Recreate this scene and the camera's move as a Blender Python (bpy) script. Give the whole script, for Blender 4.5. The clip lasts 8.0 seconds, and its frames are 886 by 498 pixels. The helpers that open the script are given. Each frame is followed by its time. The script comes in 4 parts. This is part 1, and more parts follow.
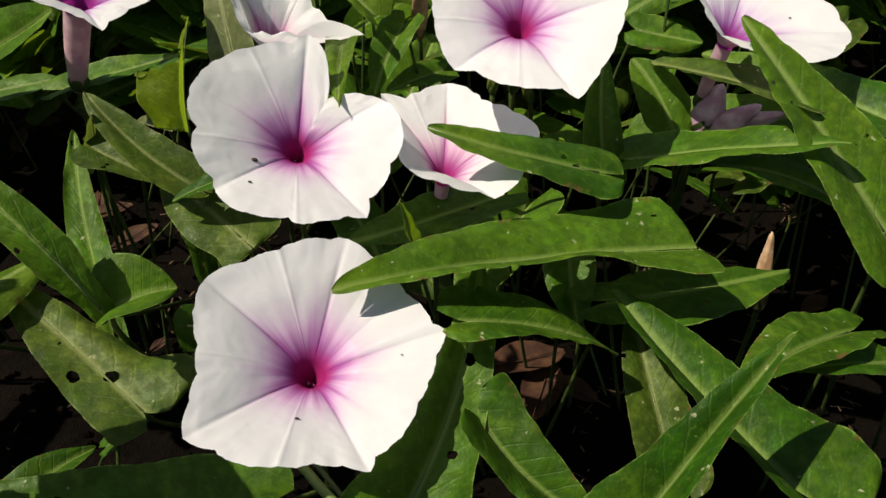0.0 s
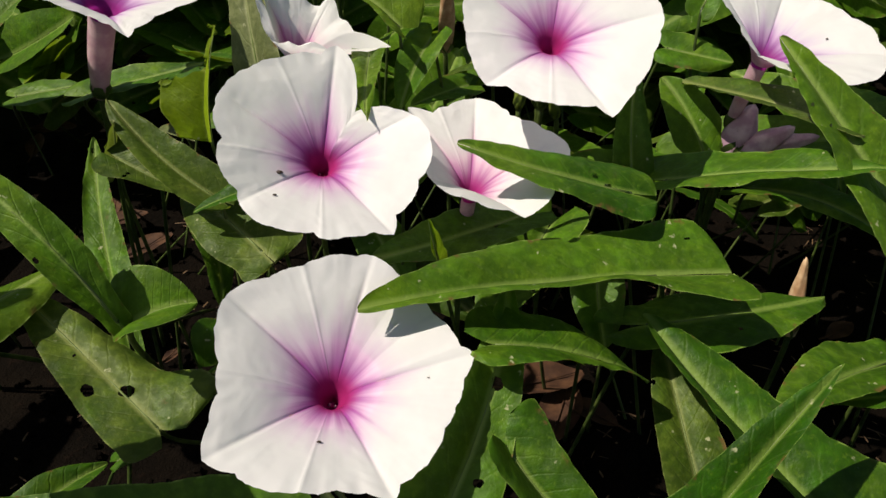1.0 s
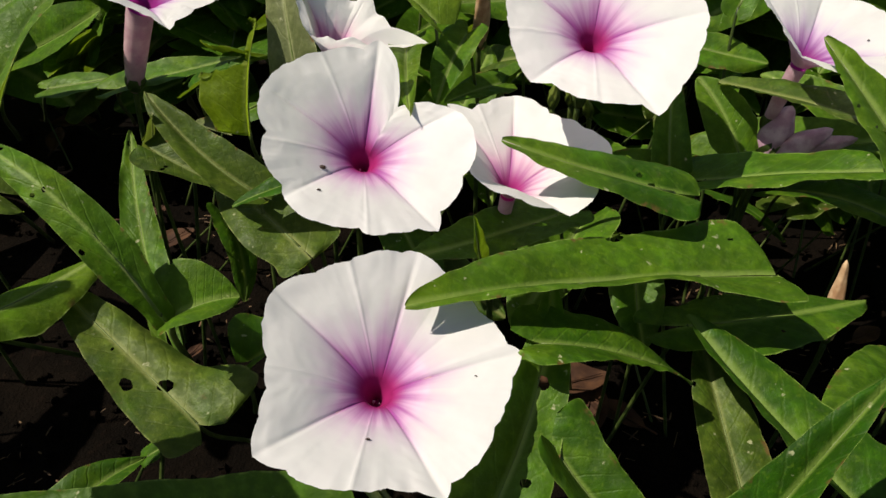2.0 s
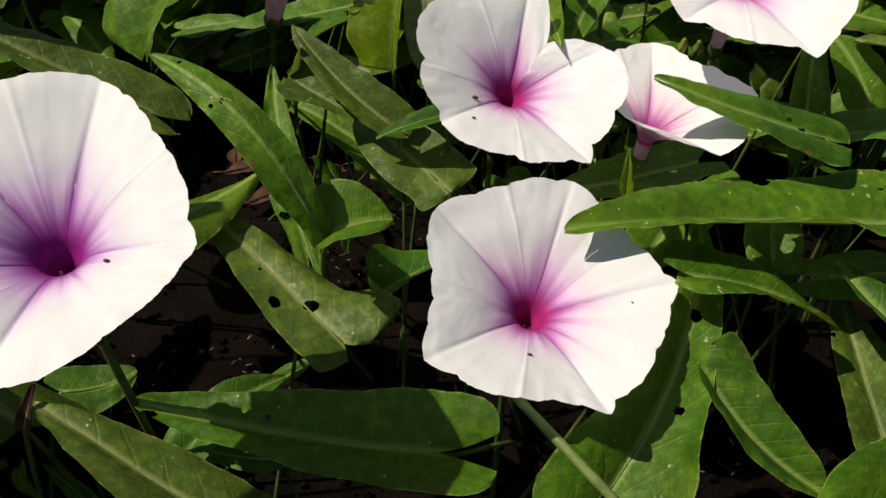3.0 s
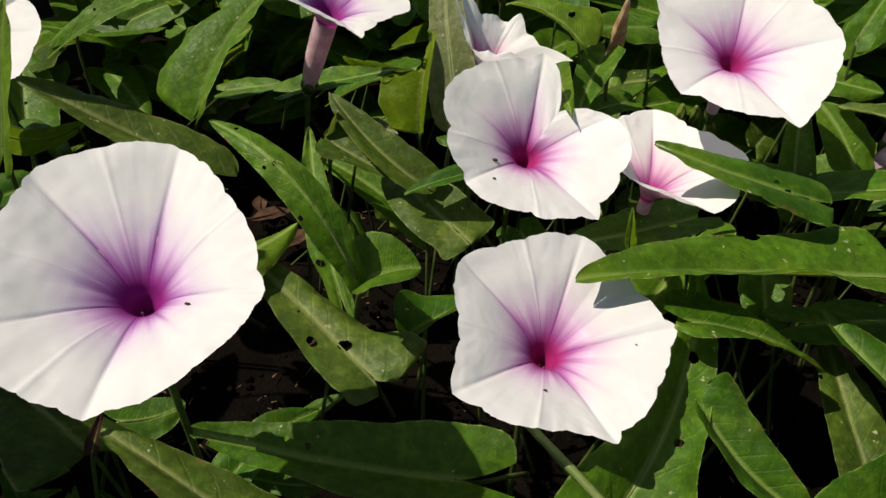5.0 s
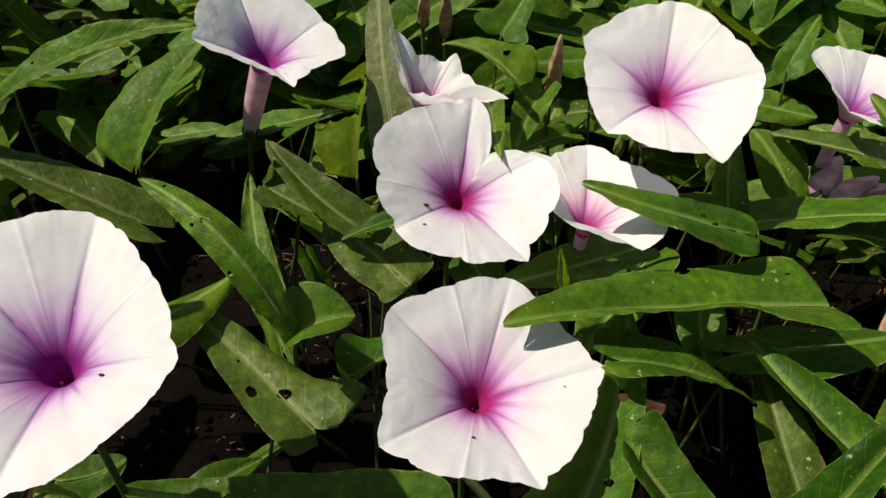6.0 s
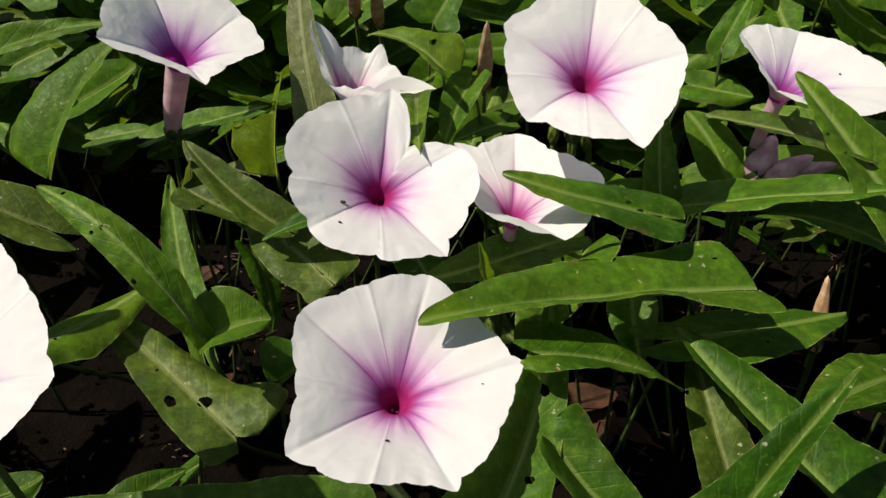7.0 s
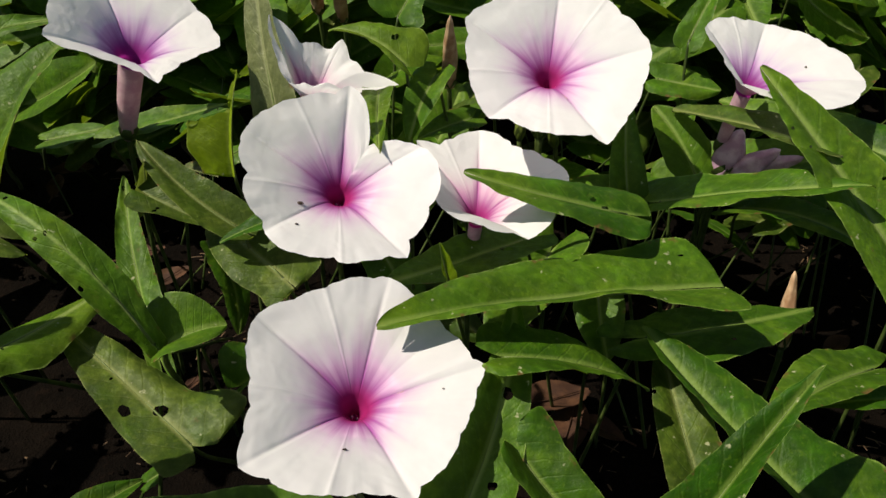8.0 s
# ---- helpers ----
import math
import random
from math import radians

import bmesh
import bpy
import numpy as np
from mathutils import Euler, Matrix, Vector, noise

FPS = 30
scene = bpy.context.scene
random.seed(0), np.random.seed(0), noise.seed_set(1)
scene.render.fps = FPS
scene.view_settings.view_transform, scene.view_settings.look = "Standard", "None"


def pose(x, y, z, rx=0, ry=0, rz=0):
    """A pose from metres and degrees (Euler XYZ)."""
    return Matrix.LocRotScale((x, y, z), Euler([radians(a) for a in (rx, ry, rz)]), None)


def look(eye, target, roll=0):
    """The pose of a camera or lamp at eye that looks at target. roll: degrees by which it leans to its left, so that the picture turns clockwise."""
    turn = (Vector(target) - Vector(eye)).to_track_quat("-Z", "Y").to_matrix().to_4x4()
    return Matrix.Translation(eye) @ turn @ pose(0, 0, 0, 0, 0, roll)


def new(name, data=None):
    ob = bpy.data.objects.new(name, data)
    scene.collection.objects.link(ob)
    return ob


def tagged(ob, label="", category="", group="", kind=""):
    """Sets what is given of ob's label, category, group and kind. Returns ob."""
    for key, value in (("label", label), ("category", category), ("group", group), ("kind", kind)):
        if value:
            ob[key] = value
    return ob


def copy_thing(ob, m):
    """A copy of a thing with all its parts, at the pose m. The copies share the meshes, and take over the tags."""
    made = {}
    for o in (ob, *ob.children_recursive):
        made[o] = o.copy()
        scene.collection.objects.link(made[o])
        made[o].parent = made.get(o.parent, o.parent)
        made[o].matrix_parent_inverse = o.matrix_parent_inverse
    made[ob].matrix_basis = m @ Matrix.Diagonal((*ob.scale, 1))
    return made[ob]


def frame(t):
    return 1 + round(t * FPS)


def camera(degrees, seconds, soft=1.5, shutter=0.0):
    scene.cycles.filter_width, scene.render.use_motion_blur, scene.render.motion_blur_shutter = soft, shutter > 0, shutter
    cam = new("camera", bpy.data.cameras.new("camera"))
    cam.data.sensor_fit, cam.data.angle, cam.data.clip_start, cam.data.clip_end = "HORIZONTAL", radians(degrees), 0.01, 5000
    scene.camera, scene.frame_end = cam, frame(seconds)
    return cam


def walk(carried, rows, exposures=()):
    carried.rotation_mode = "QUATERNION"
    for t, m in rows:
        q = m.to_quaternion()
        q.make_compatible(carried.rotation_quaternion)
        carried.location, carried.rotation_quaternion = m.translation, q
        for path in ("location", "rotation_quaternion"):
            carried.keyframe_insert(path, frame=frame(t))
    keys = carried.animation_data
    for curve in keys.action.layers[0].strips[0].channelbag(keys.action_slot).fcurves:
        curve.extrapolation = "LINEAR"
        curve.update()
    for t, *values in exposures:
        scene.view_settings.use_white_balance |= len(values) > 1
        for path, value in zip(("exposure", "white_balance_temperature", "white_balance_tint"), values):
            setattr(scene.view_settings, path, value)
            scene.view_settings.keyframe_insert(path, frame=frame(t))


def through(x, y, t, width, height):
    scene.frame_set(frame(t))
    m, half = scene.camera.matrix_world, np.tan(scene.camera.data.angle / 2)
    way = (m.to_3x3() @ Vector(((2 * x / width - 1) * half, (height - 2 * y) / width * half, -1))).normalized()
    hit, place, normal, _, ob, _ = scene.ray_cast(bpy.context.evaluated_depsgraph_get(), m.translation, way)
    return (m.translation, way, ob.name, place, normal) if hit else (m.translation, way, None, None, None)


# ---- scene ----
cam = camera(62.0, 8.0)
PATH = [
    (0, (0.00144, 0.02029, 0.23227), (-0.00005, 0.20534, 0.06418), -0.57),
    (0.5, (-0.00011, 0.02263, 0.23042), (-0.00411, 0.20648, 0.06106), -0.75),
    (1, (-0.00464, 0.02608, 0.22937), (-0.00863, 0.21399, 0.06453), 0.27),
    (1.2, (-0.00780, 0.02830, 0.23040), (-0.00986, 0.21560, 0.06480), 0.70),
    (2.3, (-0.02490, 0.02366, 0.22237), (-0.03264, 0.21173, 0.05784), 1.01),
    (2.5, (-0.03304, 0.01943, 0.21767), (-0.04359, 0.20517, 0.05067), 1.04),
    (3, (-0.04556, 0.01030, 0.21514), (-0.06516, 0.19560, 0.04848), 0.46),
    (3.5, (-0.05153, 0.00099, 0.21569), (-0.07246, 0.18850, 0.05166), 0.87),
    (4, (-0.05600, -0.00613, 0.22213), (-0.07836, 0.18282, 0.05997), 0.97),
    (4.5, (-0.05230, -0.00977, 0.22850), (-0.07652, 0.18192, 0.06985), 0.52),
    (4.7, (-0.05152, -0.00955, 0.22928), (-0.07530, 0.18349, 0.07221), 0.60),
    (5.8, (-0.03752, -0.00236, 0.24207), (-0.05470, 0.19462, 0.08908), 0.10),
    (6, (-0.03306, -0.00193, 0.24233), (-0.05054, 0.19573, 0.09026), -0.58),
    (6.5, (-0.02131, 0.00316, 0.24167), (-0.03548, 0.20060, 0.08896), -1.07),
    (7, (-0.01246, 0.00560, 0.23984), (-0.02423, 0.20146, 0.08491), -1.79),
    (7.5, (-0.01047, 0.00875, 0.23789), (-0.01758, 0.20426, 0.08225), -1.42),
    (8, (-0.00624, 0.01149, 0.23800), (-0.01167, 0.20620, 0.08129), -1.41),
]
walk(cam, [(t, look(eye, target, roll)) for t, eye, target, roll in PATH])

# The light: a clear afternoon, the sun high and to one side
SUN_ELEVATION, SUN_BEARING = 57.5, 189.0
world = bpy.data.worlds.new("sky")
scene.world = world
world.use_nodes = True
sky = world.node_tree.nodes.new("ShaderNodeTexSky")
sky.sky_type, sky.sun_disc = "NISHITA", False
sky.sun_elevation, sky.sun_rotation = radians(SUN_ELEVATION), radians(90 - SUN_BEARING)
world.node_tree.nodes["Background"].inputs["Strength"].default_value = 0.052
world.node_tree.links.new(sky.outputs[0], world.node_tree.nodes["Background"].inputs["Color"])
sun_data = bpy.data.lights.new("sun", "SUN")
sun_data.energy, sun_data.angle, sun_data.color = 5.0, radians(0.53), (1.0, 0.925, 0.77)
sun = new("sun", sun_data)
to_sun = Vector((math.cos(radians(SUN_BEARING)) * math.cos(radians(SUN_ELEVATION)), math.sin(radians(SUN_BEARING)) * math.cos(radians(SUN_ELEVATION)), math.sin(radians(SUN_ELEVATION))))
sun.matrix_world = look(to_sun * 5, (0, 0, 0))
scene.view_settings.exposure = 0.56


# ---- materials ----
class Nodes:
    """A short hand for node materials."""

    def __init__(self, name):
        self.mat = bpy.data.materials.new(name)
        self.mat.use_nodes = True
        self.tree = self.mat.node_tree
        self.bsdf = self.tree.nodes["Principled BSDF"]
        self.out = self.tree.nodes["Material Output"]

    def add(self, kind, **sets):
        n = self.tree.nodes.new("ShaderNode" + kind)
        for k, v in sets.items():
            if k in n.inputs:
                self.plug(v, n.inputs[k])
        return n

    def plug(self, v, socket):
        if isinstance(v, bpy.types.NodeSocket):
            self.tree.links.new(v, socket)
        else:
            socket.default_value = v

    def math(self, op, a, b=0.0, c=None, clamp=False):
        n = self.tree.nodes.new("ShaderNodeMath")
        n.operation, n.use_clamp = op, clamp
        self.plug(a, n.inputs[0]), self.plug(b, n.inputs[1])
        if c is not None:
            self.plug(c, n.inputs[2])
        return n.outputs[0]

    def ramp(self, v, a, b, lo=0.0, hi=1.0):
        n = self.tree.nodes.new("ShaderNodeMapRange")
        n.interpolation_type = "SMOOTHSTEP"
        for k, x in zip(("Value", "From Min", "From Max", "To Min", "To Max"), (v, a, b, lo, hi)):
            self.plug(x, n.inputs[k])
        return n.outputs[0]

    def mix(self, f, a, b):
        n = self.tree.nodes.new("ShaderNodeMix")
        n.data_type = "RGBA"
        for i, x in ((0, f), (6, a), (7, b)):
            self.plug(x if isinstance(x, (bpy.types.NodeSocket, float, int)) else (*x, 1.0), n.inputs[i])
        return n.outputs[2]

    def noise(self, where, scale, detail=4.0, rough=0.55):
        n = self.add("TexNoise", Scale=scale, Detail=detail, Roughness=rough)
        self.plug(where, n.inputs["Vector"])
        return n.outputs["Fac"]

    def place(self):
        return self.tree.nodes.new("ShaderNodeNewGeometry").outputs["Position"]

    def uv(self, layer):
        n = self.tree.nodes.new("ShaderNodeUVMap")
        n.uv_map = layer
        s = self.tree.nodes.new("ShaderNodeSeparateXYZ")
        self.tree.links.new(n.outputs[0], s.inputs[0])
        return n.outputs[0], s.outputs[0], s.outputs[1]

    def join(self, x, y, z=0.0):
        n = self.tree.nodes.new("ShaderNodeCombineXYZ")
        for i, v in enumerate((x, y, z)):
            self.plug(v, n.inputs[i])
        return n.outputs[0]

    def bump(self, height, strength, distance):
        n = self.add("Bump", Height=height, Strength=strength, Distance=distance)
        return n.outputs[0]

    def sheet(self, front, through, share, rough, normal=None, gloss=0.5):
        """A thin living sheet that reflects and lets light through."""
        b = self.bsdf
        self.plug(front, b.inputs["Base Color"]), self.plug(rough, b.inputs["Roughness"])
        b.inputs["Specular IOR Level"].default_value = gloss
        t = self.add("BsdfTranslucent")
        self.plug(through, t.inputs["Color"])
        if normal is not None:
            self.plug(normal, b.inputs["Normal"])
        m = self.add("MixShader")
        self.plug(share, m.inputs[0])
        self.tree.links.new(b.outputs[0], m.inputs[1])
        self.tree.links.new(t.outputs[0], m.inputs[2])
        self.tree.links.new(m.outputs[0], self.out.inputs["Surface"])
        return self.mat


def leaf_material(name, green, pale, light, share=0.30):
    """A leathery leaf: pale midrib, quilted between faint side veins, mottled, with pale scars, dust and scorched spots."""
    n = Nodes(name)
    _, s, u = n.uv("blade")
    side = n.math("ABSOLUTE", u)
    _, edge, _ = n.uv("edge")
    rnd = n.tree.nodes.new("ShaderNodeObjectInfo").outputs["Random"]
    p = n.place()
    broad, fine, patch, quilt = n.noise(p, 70.0), n.noise(p, 1100.0, 3.0), n.noise(p, 42.0, 3.0, 0.65), n.noise(p, 270.0, 4.0, 0.6)
    col = n.mix(n.ramp(broad, 0.3, 0.72), [c * 0.62 for c in green], [c * 1.45 for c in green])
    col = n.mix(n.math("MULTIPLY", rnd, 0.45), col, pale)
    col = n.mix(n.ramp(patch, 0.47, 0.70, 0.0, 0.7), col, pale)
    col = n.mix(n.ramp(quilt, 0.38, 0.68, 0.55, 0.0), col, [c * 0.5 for c in green])
    col = n.mix(n.ramp(n.noise(p, 620.0, 3.0), 0.55, 0.72, 0.0, 0.35), col, pale)
    vein = n.math("FRACT", n.math("ADD", n.math("SUBTRACT", n.math("MULTIPLY", s, 7.5), n.math("MULTIPLY", side, 1.9)), n.math("MULTIPLY", broad, 0.9)))
    vein = n.ramp(n.math("ABSOLUTE", n.math("SUBTRACT", vein, 0.5)), 0.40, 0.5)
    vein = n.math("MULTIPLY", vein, n.ramp(side, 1.0, 0.35))
    rib = n.ramp(side, 0.13, 0.02)
    col = n.mix(n.math("MULTIPLY", vein, 0.06), col, light)
    col = n.mix(n.math("MULTIPLY", rib, 0.65), col, light)
    col = n.mix(n.math("MULTIPLY", n.ramp(edge, 0.955, 0.99), n.ramp(quilt, 0.42, 0.6, 0.1, 0.7)), col, light)
    burnt = n.math("MULTIPLY", n.ramp(edge, 0.80, 0.97), n.ramp(n.noise(p, 170.0, 3.0), 0.60, 0.68))
    col = n.mix(n.math("MULTIPLY", burnt, 0.8), col, (0.11, 0.055, 0.02))
    stray = n.tree.nodes.new("ShaderNodeVectorMath")
    stray.operation = "MULTIPLY_ADD"
    wob = n.add("TexNoise", Scale=420.0)
    n.plug(p, wob.inputs["Vector"]), n.plug(wob.outputs["Color"], stray.inputs[0]), n.plug(p, stray.inputs[2])
    stray.inputs[1].default_value = (0.004, 0.004, 0.004)
    dots = n.add("TexVoronoi", Scale=230.0)
    n.plug(stray.outputs[0], dots.inputs["Vector"])
    scar = n.math("MULTIPLY", n.ramp(dots.outputs["Distance"], 0.20, 0.08), n.ramp(n.noise(p, 120.0), 0.56, 0.61))
    col = n.mix(n.math("MULTIPLY", scar, 0.7), col, (0.42, 0.42, 0.24))
    stain = n.ramp(n.noise(p, 150.0, 6.0, 0.7), 0.64, 0.74)
    col = n.mix(n.math("MULTIPLY", stain, 0.65), col, (0.085, 0.070, 0.018))
    dust = n.ramp(n.noise(p, 320.0, 6.0, 0.7), 0.5, 0.8)
    col = n.mix(n.math("MULTIPLY", dust, 0.05), col, (0.40, 0.38, 0.26))
    height = n.math("ADD", n.math("MULTIPLY", vein, -0.16), n.math("ADD", n.math("MULTIPLY", quilt, 0.9), n.math("ADD", n.math("MULTIPLY", fine, 0.15), n.math("MULTIPLY", broad, 1.0))))
    through = n.mix(0.5, col, (0.26, 0.36, 0.012))
    return n.sheet(col, through, share, n.ramp(quilt, 0.3, 0.7, 0.62, 0.44), n.bump(height, 0.55, 0.0011), 0.16)


def petal_material(name, deep, mid, blush):
    """A thin white corolla, wine-coloured in the throat, with streaks that run out along the folds."""
    n = Nodes(name)
    _, around, out = n.uv("corolla")
    _, fold, band = n.uv("fold")
    p = n.place()
    turn = n.math("MULTIPLY", around, 6.28318)
    ring = n.join(n.math("COSINE", turn), n.math("SINE", turn), n.math("MULTIPLY", out, 0.12))
    streak = n.noise(ring, 5.0, 3.0, 0.55)
    reach = n.math("ADD", n.math("MULTIPLY", streak, 0.40), n.math("ADD", n.math("MULTIPLY", fold, 0.08), n.math("MULTIPLY", band, 0.07)))
    d = n.math("SUBTRACT", out, n.math("SUBTRACT", reach, 0.16))
    white = n.mix(n.ramp(n.noise(p, 120.0, 3.0), 0.35, 0.75), (0.885, 0.855, 0.868), (0.915, 0.895, 0.90))
    col = n.mix(n.ramp(d, 0.66, 0.14), white, blush)
    col = n.mix(n.ramp(d, 0.40, 0.05), col, mid)
    col = n.mix(n.ramp(out, 0.22, 0.06), col, deep)
    veins = n.noise(n.join(n.math("MULTIPLY", around, 210.0), n.math("MULTIPLY", out, 4.0)), 1.0, 3.0)
    height = n.math("ADD", n.math("MULTIPLY", veins, 0.07), n.math("MULTIPLY", n.noise(p, 260.0, 3.0), 0.5))
    through = n.mix(0.35, col, white)
    through = n.mix(n.ramp(out, 0.26, 0.10), through, deep)
    return n.sheet(col, through, 0.52, 0.6, n.bump(height, 0.16, 0.0004), 0.15)


def skin_material(name, a, b, scale, rough=0.5, through=0.0):
    """Stems, buds and husks: two tones mixed by a grain."""
    n = Nodes(name)
    p = n.place()
    grain, fine = n.noise(p, scale, 4.0), n.noise(p, scale * 6, 3.0)
    col = n.mix(n.ramp(grain, 0.35, 0.68), a, b)
    col = n.mix(n.ramp(fine, 0.62, 0.75, 0.0, 0.4), col, [c * 0.5 for c in a])
    return n.sheet(col, col, through, rough, n.bump(fine, 0.3, 0.0004), 0.3)


def shaded_soil_material():
    n = Nodes("soil")
    p = n.place()
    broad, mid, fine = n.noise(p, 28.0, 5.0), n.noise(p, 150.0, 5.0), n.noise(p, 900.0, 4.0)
    # near-black browns: the shade under the leaves is put into the colour
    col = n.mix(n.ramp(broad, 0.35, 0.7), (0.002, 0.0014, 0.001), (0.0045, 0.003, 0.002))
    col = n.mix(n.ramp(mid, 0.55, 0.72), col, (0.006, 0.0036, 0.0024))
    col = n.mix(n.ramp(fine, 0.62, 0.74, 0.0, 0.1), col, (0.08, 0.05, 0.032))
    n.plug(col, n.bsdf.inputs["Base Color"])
    n.bsdf.inputs["Roughness"].default_value = 1.0
    n.bsdf.inputs["Specular IOR Level"].default_value = 0.04
    n.plug(n.bump(n.math("ADD", n.math("MULTIPLY", mid, 1.0), n.math("MULTIPLY", fine, 0.4)), 0.9, 0.004), n.bsdf.inputs["Normal"])
    return n.mat


LEAF = leaf_material("leaf_green", (0.020, 0.072, 0.002), (0.095, 0.170, 0.009), (0.18, 0.26, 0.05))
DUSTY = leaf_material("leaf_dusty", (0.028, 0.060, 0.004), (0.125, 0.165, 0.022), (0.20, 0.22, 0.07))
PALE = leaf_material("leaf_pale", (0.085, 0.105, 0.035), (0.17, 0.185, 0.080), (0.30, 0.31, 0.15))
YOUNG = leaf_material("leaf_young", (0.080, 0.165, 0.006), (0.160, 0.235, 0.018), (0.30, 0.38, 0.10), 0.45)
FRESH = leaf_material("leaf_fresh", (0.036, 0.105, 0.003), (0.125, 0.205, 0.012), (0.22, 0.30, 0.07), 0.34)
TORN = leaf_material("leaf_torn", (0.130, 0.210, 0.003), (0.200, 0.270, 0.010), (0.34, 0.40, 0.08), 0.6)
PETAL_WINE = petal_material("petal_wine", (0.42, 0.022, 0.17), (0.39, 0.085, 0.37), (0.78, 0.52, 0.76))
PETAL_VIOLET = petal_material("petal_violet", (0.32, 0.022, 0.24), (0.31, 0.075, 0.36), (0.72, 0.52, 0.78))
PETAL_PINK = petal_material("petal_pink", (0.44, 0.025, 0.22), (0.46, 0.12, 0.38), (0.84, 0.62, 0.74))
TUBE = skin_material("tube_skin", (0.50, 0.30, 0.36), (0.64, 0.46, 0.49), 160.0, 0.5, 0.45)
SPENT = skin_material("spent_petal", (0.42, 0.25, 0.34), (0.66, 0.50, 0.57), 150.0, 0.55, 0.35)
STEM = skin_material("stem_skin", (0.026, 0.044, 0.008), (0.060, 0.082, 0.018), 120.0, 0.5, 0.1)
RIB = skin_material("rib_skin", (0.12, 0.17, 0.04), (0.18, 0.23, 0.07), 200.0, 0.5, 0.4)
VINE = skin_material("vine_skin", (0.022, 0.013, 0.007), (0.042, 0.027, 0.014), 120.0, 0.6)
BUD = skin_material("bud_skin", (0.30, 0.17, 0.09), (0.52, 0.36, 0.22), 170.0, 0.55, 0.2)
GREEN_BUD = skin_material("green_bud_skin", (0.070, 0.105, 0.014), (0.14, 0.17, 0.03), 260.0, 0.5, 0.2)
STAMEN = skin_material("stamen_skin", (0.50, 0.28, 0.36), (0.62, 0.44, 0.48), 400.0, 0.6, 0.2)
DRY = skin_material("dry_leaf", (0.028, 0.010, 0.004), (0.065, 0.027, 0.011), 130.0, 0.8, 0.1)
STRAW = skin_material("straw_skin", (0.030, 0.016, 0.007), (0.10, 0.058, 0.027), 300.0, 0.8)
SPECK = skin_material("speck_skin", (0.02, 0.012, 0.008), (0.05, 0.03, 0.02), 900.0, 0.7)
SHADED_SOIL = shaded_soil_material()


# ---- ground ----
def part(name, verts, faces, material, parent=None, label="", uvs=(), smooth=True):
    """Links one mesh under a thing; uvs: layers of (name, one pair for each vertex)."""
    me = bpy.data.meshes.new(name)
    me.from_pydata([tuple(v) for v in verts], [], faces)
    me.materials.append(material)
    loops = np.empty(len(me.loops), dtype=np.int32)
    me.loops.foreach_get("vertex_index", loops)
    for layer, pairs in uvs:
        me.uv_layers.new(name=layer).data.foreach_set("uv", np.asarray(pairs, dtype=np.float32)[loops].ravel())
    if smooth:
        me.polygons.foreach_set("use_smooth", np.ones(len(me.polygons), dtype=bool))
    me.update()
    ob = new(name, me)
    if parent is not None:
        ob.parent = parent
    if label:
        ob["label"] = label
    return ob


def soil_height(x, y):
    near = max(0.0, 1 - math.hypot(x, y - 0.2) / 3)
    p = Vector((x, y, 0.0))
    return near * (0.006 * noise.noise(p * 22) + 0.004 * noise.noise(p * 60) + 0.0022 * noise.noise(p * 170)) - 0.075


def build_ground():
    steps = [math.copysign(abs(k) ** 3.2 * 900 + abs(k) * 0.75, k) for k in np.linspace(-1, 1, 261)]
    verts = [(x, y + 0.2, soil_height(x, y + 0.2)) for y in steps for x in steps]
    m = len(steps)
    faces = [(j * m + i, j * m + i + 1, j * m + m + i + 1, j * m + m + i) for j in range(m - 1) for i in range(m - 1)]
    tagged(part("ground", verts, faces, SHADED_SOIL), "crumbly brown garden soil, darkened in colour for the shade under the creeping plants", "soil", kind="structure")


build_ground()


# ---- leaves ----
def leaf_half(s, w, lobe, tap, lw, gap=0.36, flare=0.0):
    """Inner and outer half-width of an arrow-shaped blade at s, 0 at the stalk and 1 at the tip; the lobes lie behind 0."""
    wide = 0.9 * w * lw
    if s >= 0:
        body = w * max(0.0, 1 - max(0.0, (s - 0.12) / 0.88) ** tap) ** 0.62
        q = max(0.0, 1 - s / 0.26)
        q = q * q * (3 - 2 * q)
        return 0.0, body + (wide - body) * q
    q = min(1.0, -s / max(lobe, 1e-6))
    return wide * gap * q ** 1.6, wide * (gap + (1 - gap) * (1 + flare * q) * math.sqrt(max(0.0, 1 - q ** (3.2 + 8 * flare))))


def leaf_frame(base, tip, roll):
    x = [tip[i] - base[i] for i in range(3)]
    size = math.sqrt(sum(v * v for v in x))
    x = [v / size for v in x]
    y = [-x[1], x[0], 0.0]
    flat = math.hypot(y[0], y[1]) or 1e-6
    y = [v / flat for v in y]
    z = [x[1] * y[2] - x[2] * y[1], x[2] * y[0] - x[0] * y[2], x[0] * y[1] - x[1] * y[0]]
    return size, x, y, z


